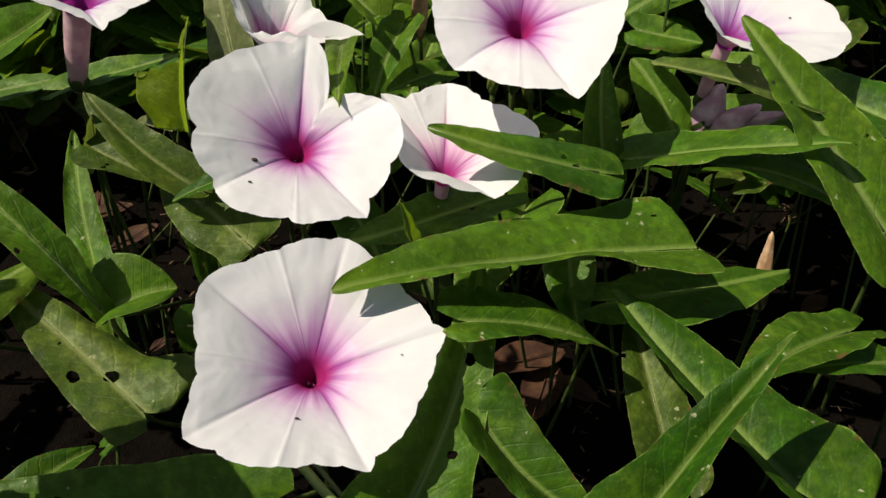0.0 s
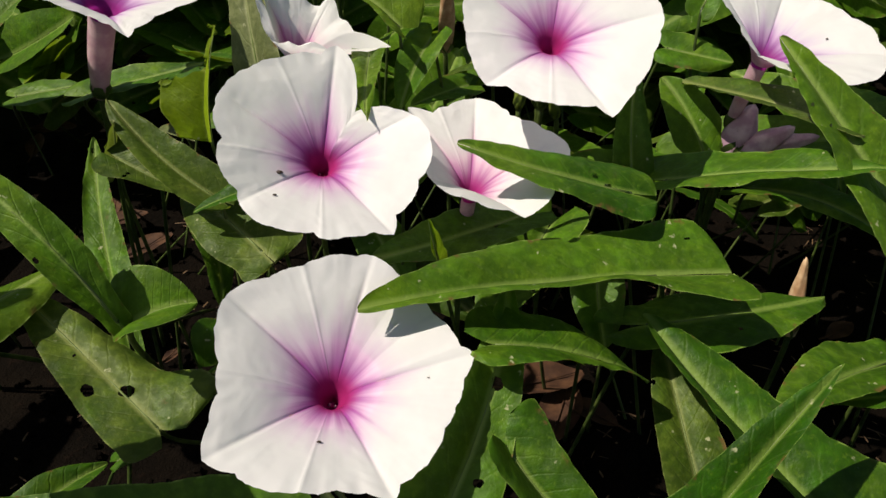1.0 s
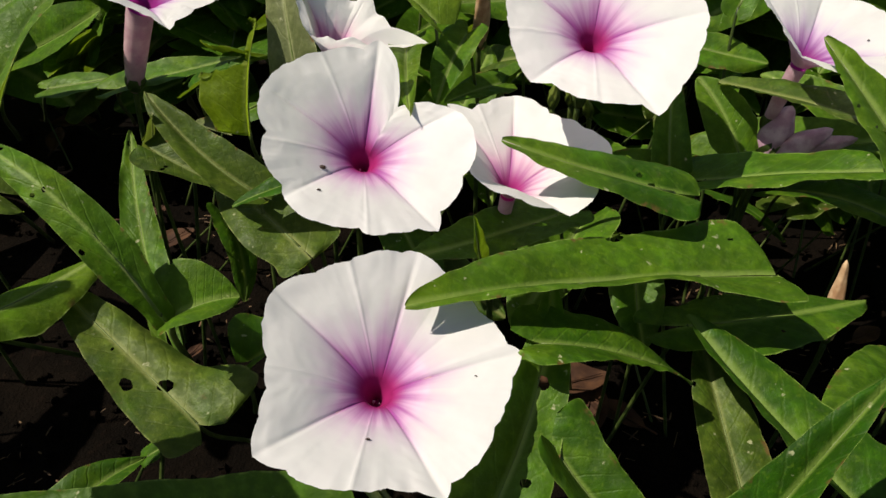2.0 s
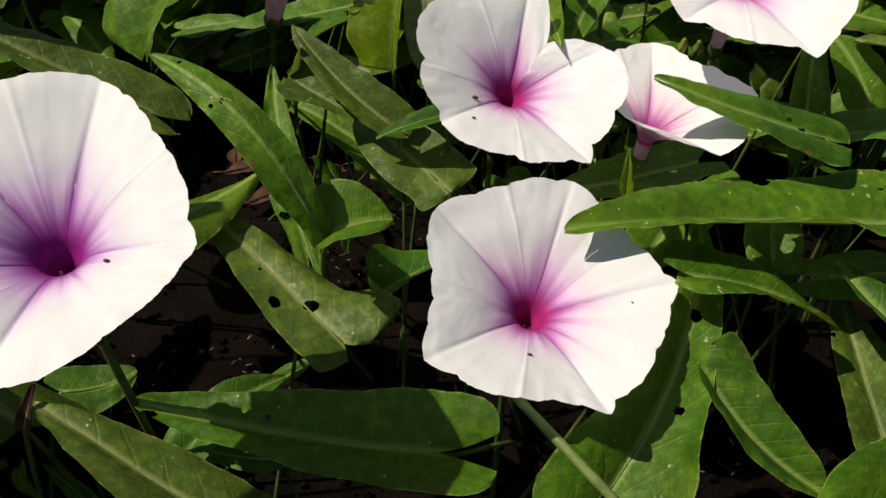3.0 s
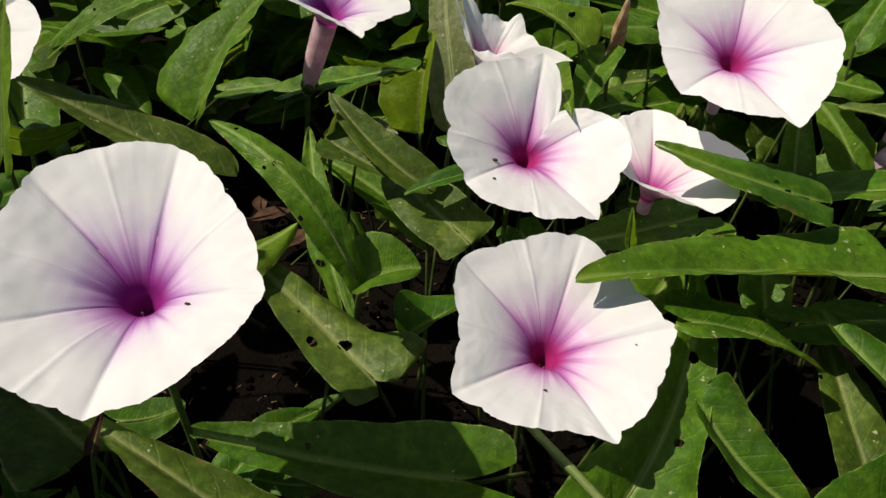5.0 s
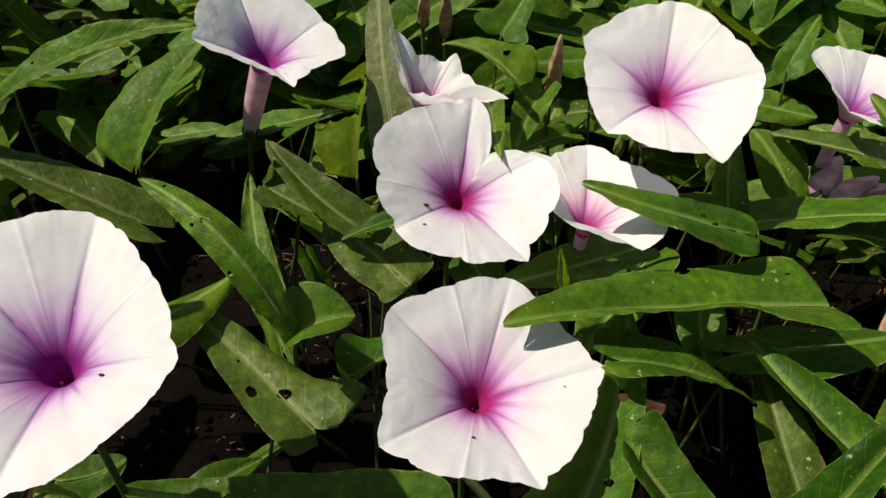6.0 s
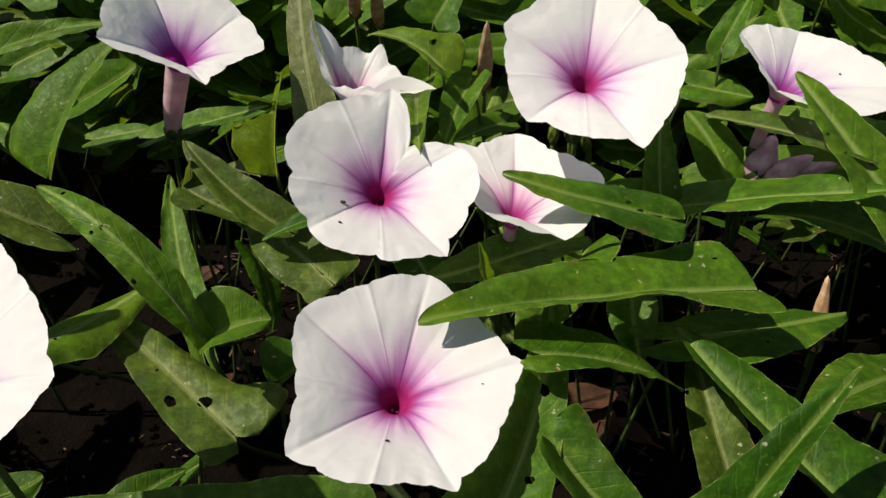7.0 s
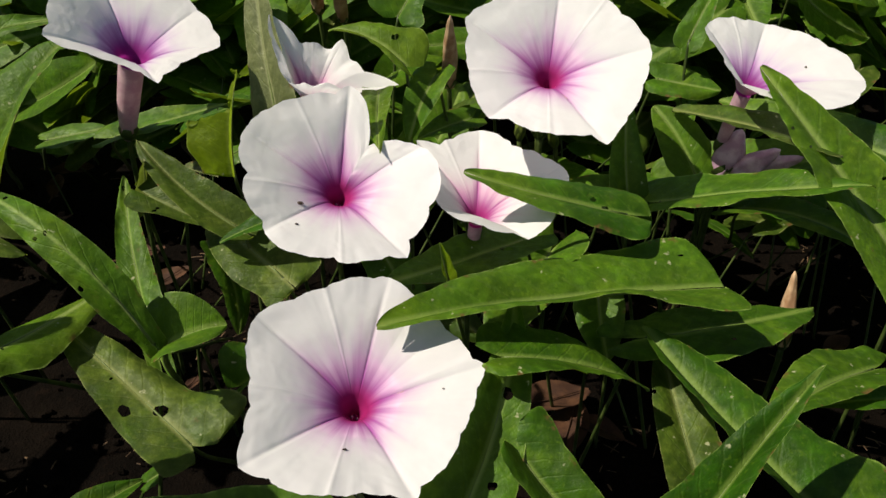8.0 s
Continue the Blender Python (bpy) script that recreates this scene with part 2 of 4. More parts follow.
def leaf_point(s, u, base, tip, w, roll, fl, fr, bend, side, twist, lobe, tap, lw, gap=0.36, cup=(0, 0), flare=0.0, odd=1.0):
    """The place of the blade at s along and u across (-1 to 1); cup: degrees by which the base folds up further on either side; odd: how much wider the base is on one side."""
    size, x, y, z = leaf_frame(base, tip, roll)
    inner, outer = leaf_half(s, w, lobe, tap, lw * (odd if u < 0 else 1.0), gap, flare)
    across = inner + (outer - inner) * abs(u)
    k = min(1.0, max(0.0, (0.3 - s) / (0.3 + lobe * 0.5)))
    fold = math.radians((fl if u > 0 else fr) + (9 if min(fl, fr) > 0 and max(fl, fr) < 30 else 0) + cup[0 if u > 0 else 1] * k * k * (3 - 2 * k))
    ly = math.copysign(across * math.cos(fold), u) if u else 0.0
    lz = across * math.sin(fold)
    turn = math.radians(roll + twist * max(s, 0.0))
    arch = 4 * s * (1 - s) * size
    a = ly * math.cos(turn) - lz * math.sin(turn) + side * arch
    b = ly * math.sin(turn) + lz * math.cos(turn) + bend * arch
    return [base[i] + x[i] * s * size + y[i] * a + z[i] * b for i in range(3)]


def tube(path, radii, sides=8, cap=True):
    """Vertices and faces of a round tube along a path."""
    verts, faces = [], []
    for i, p in enumerate(path):
        p = Vector(p)
        d = (Vector(path[min(i + 1, len(path) - 1)]) - Vector(path[max(i - 1, 0)])).normalized()
        a = d.cross(Vector((0.31, 0.2, 0.93))).normalized()
        b = d.cross(a)
        for k in range(sides):
            t = 2 * math.pi * k / sides
            verts.append(p + (a * math.cos(t) + b * math.sin(t)) * radii[i])
    n = len(path)
    for i in range(n - 1):
        for k in range(sides):
            q = (k + 1) % sides
            faces.append((i * sides + k, i * sides + q, (i + 1) * sides + q, (i + 1) * sides + k))
    if cap:
        faces += [tuple(range(sides))[::-1], tuple(range((n - 1) * sides, n * sides))]
    return verts, faces


def bezier(a, b, c, d, n=12):
    out = []
    for i in range(n + 1):
        t = i / n
        out.append(Vector(a) * (1 - t) ** 3 + Vector(b) * 3 * t * (1 - t) ** 2 + Vector(c) * 3 * t * t * (1 - t) + Vector(d) * t ** 3)
    return out


def blade_mesh(args, holes, seed, ripple=0.0013, fine=44, across=8):
    """The blade as a net of quads, rippled, with the bites of insects cut out and their rims rounded."""
    w, lobe = args[2], args[9]
    rows = [-lobe * q for q in (1.0, 0.97, 0.9, 0.8, 0.68, 0.55, 0.42, 0.3, 0.18, 0.08)] + [k / fine for k in range(fine + 1)]
    rows[-1] = 0.998
    at = Vector((seed * 3.7, seed * 1.3, 0))
    size, _, fy, fz = leaf_frame(*args[:2], args[3])
    pace = size / 0.08
    puffs = {g: 0.13 + 0.26 * noise.noise(at + Vector((9, g * 4, 2))) for g in (1, -1)}
    verts, uvs, rim, faces = [], [], [], []
    for sign in (1, -1):
        first = len(verts)
        for s in rows:
            for k in range(across + 1):
                u = max(k / across, 1e-6) * sign
                lift = noise.noise(at + Vector((s * pace * 4.5, u * 1.2, 0.3 * sign))) * ripple * (0.25 + abs(u)) + noise.noise(at + Vector((s * pace * 15, u, 3))) * ripple * 0.5 * u * u
                edge = 1 - 0.03 * abs(u) ** 6 * abs(noise.noise(at + Vector((s * pace * 20, sign * 5, 1))))
                inner, outer = leaf_half(s, w, lobe, *args[10:13], args[14])
                p = Vector(leaf_point(s, u * edge, *args))
                turn = radians(args[3] + args[8] * max(s, 0.0))
                up = Vector([b * math.cos(turn) - a * math.sin(turn) for a, b in zip(fy, fz)])
                lift += puffs[sign] * outer * (math.sin(math.pi * min(1.0, abs(u) * 0.97)) - 0.0) * (0.55 + 0.45 * noise.noise(at + Vector((s * 3, sign, 7))))
                verts.append(p + up * lift)
                rim.append((max(abs(u), -s / lobe), s))
                uvs.append((max(s, -1), sign * (inner + (outer - inner) * abs(u)) / w))
        n = across + 1
        for i in range(len(rows) - 1):
            for k in range(across):
                a = first + i * n + k
                quad = (a, a + 1, a + n + 1, a + n) if sign < 0 else (a, a + n, a + n + 1, a + 1)
                faces.append(quad)
    if holes:
        centres = [(Vector(leaf_point(s, u if abs(u) > 1e-6 else 1e-6, *args)), r, s * 7 + u) for s, u, r in holes]
        left, cut = [], set()
        for f in faces:
            mid = sum((verts[i] for i in f), Vector()) / 4
            if all((mid - c).length > r for c, r, _ in centres):
                left.append(f)
            else:
                cut.update(f)
        faces = left
        used = {i for f in faces for i in f} & cut
        for i in used:
            for c, r, ph in centres:
                d = verts[i] - c
                if 0 < d.length < r * 1.6 + 0.0004:
                    a = math.atan2(d.y, d.x)
                    verts[i] = c + d.normalized() * r * (1.05 + 0.18 * math.sin(2 * a + ph) + 0.08 * math.sin(5 * a + ph))
    return verts, uvs, rim, faces


def leaf(base, tip, w, roll=0, fl=8, fr=8, bend=0.03, side=0, twist=0, lobe=0.2, tap=1.3, lw=1.0, gap=0.36, cup=(0, 0), flare=0.0, odd=1.0, holes=(), foot=None, mat=None, label="", ripple=0.0017, stalk=0.00075):
    """One arrow-shaped leaf on its stalk: blade, midrib and petiole, its base at the stalk's top."""
    global leaf_seed
    leaf_seed += 1
    args = (base, tip, w, roll, fl, fr, bend, side, twist, lobe, tap, lw, gap, cup, flare, odd)
    thing = new("leaf")
    thing.location = base
    o = Vector(base)
    verts, uvs, rim, faces = blade_mesh(args, holes, leaf_seed, ripple, *((88, 14) if holes else (44, 8)))
    blade = part("blade", [v - o for v in verts], faces, mat or LEAF, thing, uvs=(("blade", uvs), ("edge", rim)))
    line = [Vector(leaf_point(s, 1e-6, *args)) for s in (0.0, 0.1, 0.2, 0.35, 0.5, 0.65, 0.8, 0.93)]
    rib, skin = tube([p - o - Vector((0, 0, 0.00015)) for p in line], [0.0005, 0.00042, 0.00036, 0.0003, 0.00025, 0.0002, 0.00016, 0.0001], 6)
    part("midrib", rib, skin, RIB, blade, "pale raised midrib")
    ahead = (line[1] - line[0]).normalized()
    away = Vector((-ahead.x, -ahead.y, 0)) * 0.5
    lean = Vector((noise.noise(o * 90), noise.noise(o * 90 + Vector((7, 0, 0))), 0)) * 0.05
    end = Vector(foot) if foot else o + away * 0.05 + lean + Vector((0, 0, -o.z - 0.074))
    mid = o - ahead * 0.006 + Vector((0, 0, -0.004))
    path = bezier(o, mid, end + (o - end) * 0.45, end)
    stem, skin = tube([p - o for p in path], [stalk * (0.8 + 0.4 * i / 12) for i in range(13)], 8)
    part("petiole", stem, skin, STEM, thing)
    return tagged(thing, label or "green arrow-shaped leaf on a slender stalk", "leaf", "leaves of the creeping plant")


leaf_seed = 0


leaf((0.0565, 0.1913, 0.0751), (-0.0297, 0.1590, 0.0914), 0.0171, 2.9, 41.1, 10.8, -0.021, -0.046, -11.1, 0.26, 1.59, 1.12, gap=0.02, cup=(-26.0, 13.0), flare=0.35, holes=((0.222, -0.92, 0.0026), (-0.16, -0.6, 0.0014), (0.35, -0.2, 0.0005), ), foot=(0.0869, 0.2522, -0.0100), mat=FRESH, label="long glossy green arrow-shaped leaf lying over a white flower")
leaf((0.0585, 0.1914, 0.0534), (0.1207, 0.2059, 0.0533), 0.0192, -9.5, -6.0, 1.2, 0.020, -0.035, -5.3, 0.241, 1.43, 0.69, holes=((0.407, -0.52, 0.0009), ), label="green arrow-shaped leaf with a pale midrib, insect-bitten")
leaf((0.0959, 0.1258, 0.0473), (0.0529, 0.1832, 0.0667), 0.0185, 13.2, 26.0, 19.1, -0.002, 0.019, -4.3, 0.207, 1.21, 1.45, holes=((0.774, -0.47, 0.0008), ), label="green arrow-shaped leaf with a pale midrib, insect-bitten")
leaf((0.0454, 0.1055, 0.0601), (0.0864, 0.1393, 0.0969), 0.0122, -11.1, 52.0, 38.0, 0.032, 0.005, -4.5, 0.200, 0.80, 1.41, label="tall green arrow-shaped leaf folded along its midrib, tip upright")
leaf((0.0697, 0.1444, 0.0300), (0.0652, 0.1985, 0.0440), 0.0118, 4.0, 4.0, 6.0, 0.03, 0.012, 6.0, 0.200, 1.5, 1.1, holes=((0.62, 0.9, 0.0008), ), mat=DUSTY, label="olive-green leaf standing under others, pale midrib")
leaf((0.0067, 0.1601, 0.0775), (0.0539, 0.1661, 0.0558), 0.0130, -9.0, 4.0, 10.0, 0.040, 0.037, -8.2, 0.160, 1.21, 1.15, holes=((0.054, 0.52, 0.0008), (0.15, -0.3, 0.0008), (0.62, -0.4, 0.0011), (0.47, -0.95, 0.0016), ), label="green arrow-shaped leaf with a pale midrib, insect-bitten")
leaf((-0.0132, 0.1128, 0.0478), (0.0112, 0.1850, 0.0790), 0.0142, 14.7, 9.4, 7.0, 0.055, -0.073, 9.7, 0.175, 0.85, 1.45, holes=((0.60, -0.15, 0.0017), (0.28, -0.42, 0.0013), (-0.041, 0.62, 0.0010), (-0.1, 0.4, 0.0009), (0.42, 0.93, 0.0009), ), foot=(-0.0409, 0.1367, 0.0520), mat=FRESH, label="curving green leaf with ragged insect holes beside a white flower")
leaf((0.0099, 0.1373, 0.0640), (0.0402, 0.1150, 0.0482), 0.0117, -4.9, 17.3, 21.1, -0.046, -0.061, 13.0, 0.121, 1.63, 1.32, holes=((0.549, -0.32, 0.0007), ), label="green arrow-shaped leaf with a pale midrib, insect-bitten")
leaf((-0.1091, 0.1838, 0.0558), (-0.1334, 0.2459, 0.0860), 0.0077, -2.4, 7.1, 8.9, 0.013, 0.025, -0.8, 0.200, 1.33, 0.63, holes=((0.151, 0.62, 0.0016), (0.112, -0.57, 0.0018), (0.912, 0.37, 0.0007), (0.931, 0.62, 0.0008), ), mat=FRESH, label="green arrow-shaped leaf with a pale midrib, insect-bitten")
leaf((-0.0965, 0.1622, 0.0819), (-0.1460, 0.1876, 0.1193), 0.0070, -30.0, -18.0, -22.0, 0.201, 0.032, 0.1, 0.060, 2.17, 0.64, gap=0.1, holes=((0.623, 0.55, 0.0008), (0.866, -0.52, 0.0007), (0.606, 0.02, 0.0007), (0.35, 0.8, 0.0008), (0.93, 0.3, 0.0006), ), foot=(-0.1345, 0.3025, -0.0600), mat=FRESH, label="long arching green leaf with curled edges")
leaf((-0.0936, 0.1648, 0.0784), (-0.0772, 0.1716, 0.0801), 0.0145, 15.6, 22.1, 49.0, 0.078, 0.020, 18.3, 0.30, 1.82, 1.15, gap=0.1, holes=((0.151, 0.97, 0.0009), ), foot=(-0.1074, 0.1914, 0.0200), mat=FRESH, label="short cupped bright green leaf on an upright stalk", stalk=0.0010)
leaf((-0.0907, 0.1517, 0.0476), (-0.1421, 0.1892, 0.0643), 0.0126, 7.7, -4.0, 2.0, -0.015, -0.005, -4.4, 0.100, 1.74, 1.16, gap=0.25, cup=(4.0, 24.0), flare=0.09, odd=1.62, holes=((0.36, 0.55, 0.0019), (0.235, -0.1, 0.0022), (0.55, 0.2, 0.0007), ), foot=(-0.0926, 0.1906, -0.0200), mat=DUSTY, label="broad green arrow-shaped leaf with two round insect holes")
leaf((-0.1516, 0.1630, 0.0753), (-0.1291, 0.2062, 0.0676), 0.0138, 12.5, -30.7, -11.6, -0.034, -0.005, -4.0, 0.200, 1.07, 0.72, holes=((0.132, -0.07, 0.0006), ), foot=(-0.1452, 0.1962, 0.0200), mat=YOUNG, label="green arrow-shaped leaf with a pale midrib, insect-bitten")
leaf((-0.1633, 0.2067, 0.0882), (-0.2242, 0.2085, 0.1180), 0.0122, -3.0, 8.6, 10.9, 0.019, 0.004, 2.7, 0.185, 1.34, 1.11, holes=((0.065, 0.12, 0.0008), ), foot=(-0.1810, 0.2486, 0.0300), mat=DUSTY, label="grey-green dusty leaf with a ragged, dried base")
leaf((-0.1744, 0.2452, 0.0980), (-0.1553, 0.2789, 0.1269), 0.0180, -7.8, 5.3, 23.1, 0.066, 0.015, 14.5, 0.24, 1.60, 1.45, gap=0.10, flare=0.1, holes=((-0.05, 0.75, 0.0020), (0.32, -0.12, 0.0008), ), foot=(-0.2029, 0.2848, 0.0550), mat=FRESH, label="green arrow-shaped leaf with a pale midrib, insect-bitten")
leaf((-0.1181, 0.2298, 0.0879), (-0.0925, 0.2216, 0.0803), 0.0077, 8.5, 14.8, 8.3, -0.000, -0.017, -1.0, 0.243, 1.30, 1.47, gap=0.1, holes=((0.225, -0.77, 0.0007), (0.225, -0.52, 0.0006), (0.507, 0.22, 0.0007), ), mat=DUSTY, label="green arrow-shaped leaf with a pale midrib, insect-bitten")
leaf((-0.0841, 0.2208, 0.0790), (-0.1228, 0.2429, 0.1035), 0.0092, -4.7, 6.0, 26.0, -0.018, 0.048, -3.6, 0.100, 1.58, 1.10, gap=0.1, mat=DUSTY, label="green arrow-shaped leaf with a pale midrib, insect-bitten")
leaf((-0.0865, 0.2334, 0.0946), (-0.0839, 0.2525, 0.1258), 0.0164, 2.9, 5.4, 73.1, 0.049, 0.026, 5.1, 0.030, 2.62, 0.81, gap=0.1, holes=((0.767, 0.97, 0.0100), (0.784, 0.57, 0.0080), ), foot=(-0.0935, 0.2690, 0.0500), mat=TORN, label="folded yellow-green leaf with a torn top, standing upright")
leaf((-0.0686, 0.2075, 0.0680), (-0.1018, 0.2388, 0.0720), 0.0132, -6.5, -8.7, 7.9, 0.055, 0.021, -1.7, 0.132, 1.96, 0.90, gap=0.02, cup=(-10.0, -4.0), flare=0.17, odd=1.29, mat=DUSTY, label="green arrow-shaped leaf with a pale midrib, insect-bitten")
leaf((-0.0691, 0.2187, 0.0860), (-0.0892, 0.2107, 0.0811), 0.0050, -4.4, 7.3, 10.6, 0.029, 0.001, 0.3, 0.200, 1.38, 1.16, label="green arrow-shaped leaf with a pale midrib, insect-bitten")
leaf((0.0178, 0.2313, 0.0652), (-0.0313, 0.1962, 0.0749), 0.0122, -1.0, 4.2, 5.0, -0.006, 0.011, -8.2, 0.200, 1.60, 1.08, holes=((0.171, 0.22, 0.0022), ), label="green arrow-shaped leaf with a pale midrib, insect-bitten")
leaf((0.0498, 0.2128, 0.0905), (-0.0046, 0.2130, 0.1078), 0.0110, 0.4, -4.0, 8.0, -0.010, 0.009, 0.4, 0.16, 1.58, 1.2, gap=0.1, holes=((0.21, -0.25, 0.0016), (0.13, -0.02, 0.0012), (0.06, 0.45, 0.0010), (0.33, -0.92, 0.0014), ), foot=(0.0709, 0.2734, 0.0300), label="dark green leaf lying over a pale pink flower, insect-bitten")
leaf((0.0540, 0.2507, 0.0724), (0.0347, 0.2494, 0.0771), 0.0073, -19.9, -1.5, 13.7, 0.019, -0.000, -7.0, 0.200, 1.63, 1.24, gap=0.1, holes=((0.502, -0.32, 0.0014), (0.327, 0.17, 0.0009), ), label="green arrow-shaped leaf with a pale midrib, insect-bitten")
leaf((0.0609, 0.2486, 0.0663), (0.0591, 0.2702, 0.1048), 0.0083, 0.4, 8.2, 7.9, 0.016, 0.031, -1.4, 0.200, 1.48, 1.12, label="green arrow-shaped leaf with a pale midrib, insect-bitten")
leaf((0.0709, 0.2426, 0.0742), (0.1294, 0.2126, 0.1010), 0.0148, -0.3, 3.2, 3.4, 0.023, -0.002, -5.0, 0.205, 1.36, 1.05, holes=((0.383, -0.52, 0.0009), ), foot=(0.0697, 0.2735, 0.0300), mat=FRESH, label="green arrow-shaped leaf with a pale midrib, insect-bitten")
leaf((0.1436, 0.2020, 0.0740), (0.1021, 0.2601, 0.1210), 0.0190, -5.0, 4.0, 8.0, 0.019, 0.008, 2.2, 0.200, 1.13, 1.17, holes=((0.834, 0.97, 0.0007), (0.697, 0.77, 0.0009), (0.346, -0.72, 0.0010), (0.6, 0.5, 0.0010), (0.42, 0.2, 0.0009), ), mat=FRESH, label="large green leaf leaning across a white flower, with small holes")
leaf((0.1210, 0.2421, 0.0986), (0.0855, 0.2955, 0.0842), 0.0124, 3.4, 8.1, 5.5, 0.029, 0.009, -9.2, 0.200, 1.52, 1.00, foot=(0.1804, 0.3172, 0.0300), mat=DUSTY, label="green arrow-shaped leaf with a pale midrib, insect-bitten")
leaf((0.1645, 0.2404, 0.0874), (0.1322, 0.2859, 0.0889), 0.0145, -8.2, 4.9, 11.2, -0.004, 0.015, -1.2, 0.200, 1.46, 0.81, label="green arrow-shaped leaf with a pale midrib, insect-bitten")
leaf((0.1205, 0.2798, 0.0437), (0.1575, 0.2394, 0.0508), 0.0124, -2.4, 1.0, 2.8, 0.078, 0.037, 4.6, 0.197, 1.55, 1.08, foot=(0.1500, 0.3483, -0.0300), mat=FRESH, label="green arrow-shaped leaf with a pale midrib, insect-bitten")
leaf((0.1352, 0.1842, 0.0448), (0.0874, 0.1533, 0.0552), 0.0140, 8.0, 12.5, 6.3, 0.025, -0.029, 3.2, 0.222, 1.48, 0.79, label="green arrow-shaped leaf with a pale midrib, insect-bitten")
leaf((0.1460, 0.1712, 0.0449), (0.1061, 0.1646, 0.0500), 0.0083, 1.8, 6.6, 5.2, 0.028, 0.006, 3.9, 0.200, 1.29, 0.86, holes=((0.385, 0.62, 0.0007), ), label="green arrow-shaped leaf with a pale midrib, insect-bitten")
leaf((0.0442, 0.2117, 0.0561), (0.0460, 0.1906, 0.0419), 0.0097, 7.8, 7.6, 1.5, 0.015, -0.024, 3.3, 0.200, 1.85, 1.03, label="green arrow-shaped leaf with a pale midrib, insect-bitten")
leaf((-0.0604, 0.1222, 0.0398), (-0.1401, 0.1193, 0.0539), 0.0163, -3.4, 14.0, 24.0, -0.021, 0.012, 2.8, 0.218, 1.01, 1.16, holes=((0.93, 0.77, 0.0018), (0.634, -0.47, 0.0012), (0.555, -0.37, 0.0012), ), foot=(-0.0366, 0.1467, 0.0120), label="long dark green leaf lying low, with bites at its tip")
leaf((-0.0839, 0.0844, 0.0395), (-0.1616, 0.1127, 0.0592), 0.0150, 28.0, 1.7, 1.8, 0.026, 0.010, -5.1, 0.200, 1.47, 1.09, mat=DUSTY, label="dull olive-green leaf with pale dusty specks")
leaf((-0.1659, 0.1100, 0.0527), (-0.2496, 0.1551, 0.0595), 0.0155, 5.4, 11.1, -35.3, 0.017, 0.006, 8.7, 0.030, 1.12, 1.54, holes=((0.193, 0.52, 0.0004), ), mat=DUSTY, label="dark dull green leaf under a large white flower")
leaf((-0.1707, 0.1311, 0.0384), (-0.1538, 0.1430, 0.0353), 0.0083, 12.9, 4.5, -5.3, -0.045, -0.058, 7.8, 0.200, 1.96, 1.06, label="green arrow-shaped leaf with a pale midrib, insect-bitten")
leaf((-0.0816, 0.1819, 0.0408), (-0.0508, 0.1983, 0.0463), 0.0107, -3.4, 15.4, 25.7, 0.043, 0.027, -11.3, 0.161, 1.02, 1.57, gap=0.19, cup=(36.2, 3.8), odd=1.04, foot=(-0.0859, 0.1819, 0.0120), label="green arrow-shaped leaf with a pale midrib, insect-bitten")
leaf((-0.2382, 0.2716, 0.1080), (-0.1620, 0.2908, 0.1303), 0.0101, 15.4, 20.5, 8.7, 0.070, -0.010, 3.8, 0.200, 1.37, 0.91, holes=((0.132, 0.57, 0.0008), ), mat=FRESH, label="green arrow-shaped leaf with a pale midrib, insect-bitten")
leaf((-0.0775, 0.2702, 0.0922), (-0.0882, 0.3171, 0.1496), 0.0108, -32.5, -0.8, 3.8, 0.027, 0.020, -2.6, 0.200, 1.20, 1.29, mat=PALE, label="pale dusty upright leaf behind the flowers")
leaf((-0.0280, 0.2927, 0.1083), (-0.0595, 0.3049, 0.1184), 0.0119, -4.5, 23.7, 27.1, 0.100, -0.027, 10.7, 0.192, 1.24, 1.61, holes=((0.234, -0.52, 0.0016), ), mat=YOUNG, label="green arrow-shaped leaf with a pale midrib, insect-bitten")
leaf((-0.0390, 0.3079, 0.0940), (-0.0323, 0.2193, 0.1125), 0.0075, 2.1, 14.0, 3.0, 0.03, -0.012, 0.6, 0.150, 1.3, 1.20, holes=((0.25, 0.4, 0.0008), ), mat=YOUNG, label="pale green leaf hanging into the notch of a flower")
leaf((-0.0157, 0.2988, 0.1000), (-0.0261, 0.2701, 0.0852), 0.0086, 0.1, 9.0, 8.9, 0.037, -0.024, -2.6, 0.200, 1.59, 1.10, mat=FRESH, label="green arrow-shaped leaf with a pale midrib, insect-bitten")
leaf((-0.0009, 0.3119, 0.0724), (-0.0237, 0.2902, 0.0749), 0.0080, -9.4, 2.5, 9.7, 0.019, 0.001, -3.1, 0.200, 1.49, 1.10, mat=FRESH, label="green arrow-shaped leaf with a pale midrib, insect-bitten")
leaf((0.0064, 0.3322, 0.1009), (-0.0231, 0.3109, 0.1078), 0.0112, -16.2, -5.5, 6.9, 0.003, -0.004, -9.7, 0.200, 1.63, 0.98, mat=FRESH, label="green arrow-shaped leaf with a pale midrib, insect-bitten")
leaf((0.0870, 0.3291, 0.0830), (0.1143, 0.3220, 0.0799), 0.0093, 21.6, 12.7, -3.9, -0.000, -0.012, 6.7, 0.200, 1.64, 1.10, mat=FRESH, label="green arrow-shaped leaf with a pale midrib, insect-bitten")
leaf((0.0984, 0.3311, 0.1009), (0.1118, 0.3464, 0.1197), 0.0071, 4.4, 9.5, 6.1, 0.037, 0.008, 0.7, 0.200, 1.46, 1.10, mat=FRESH, label="green arrow-shaped leaf with a pale midrib, insect-bitten")
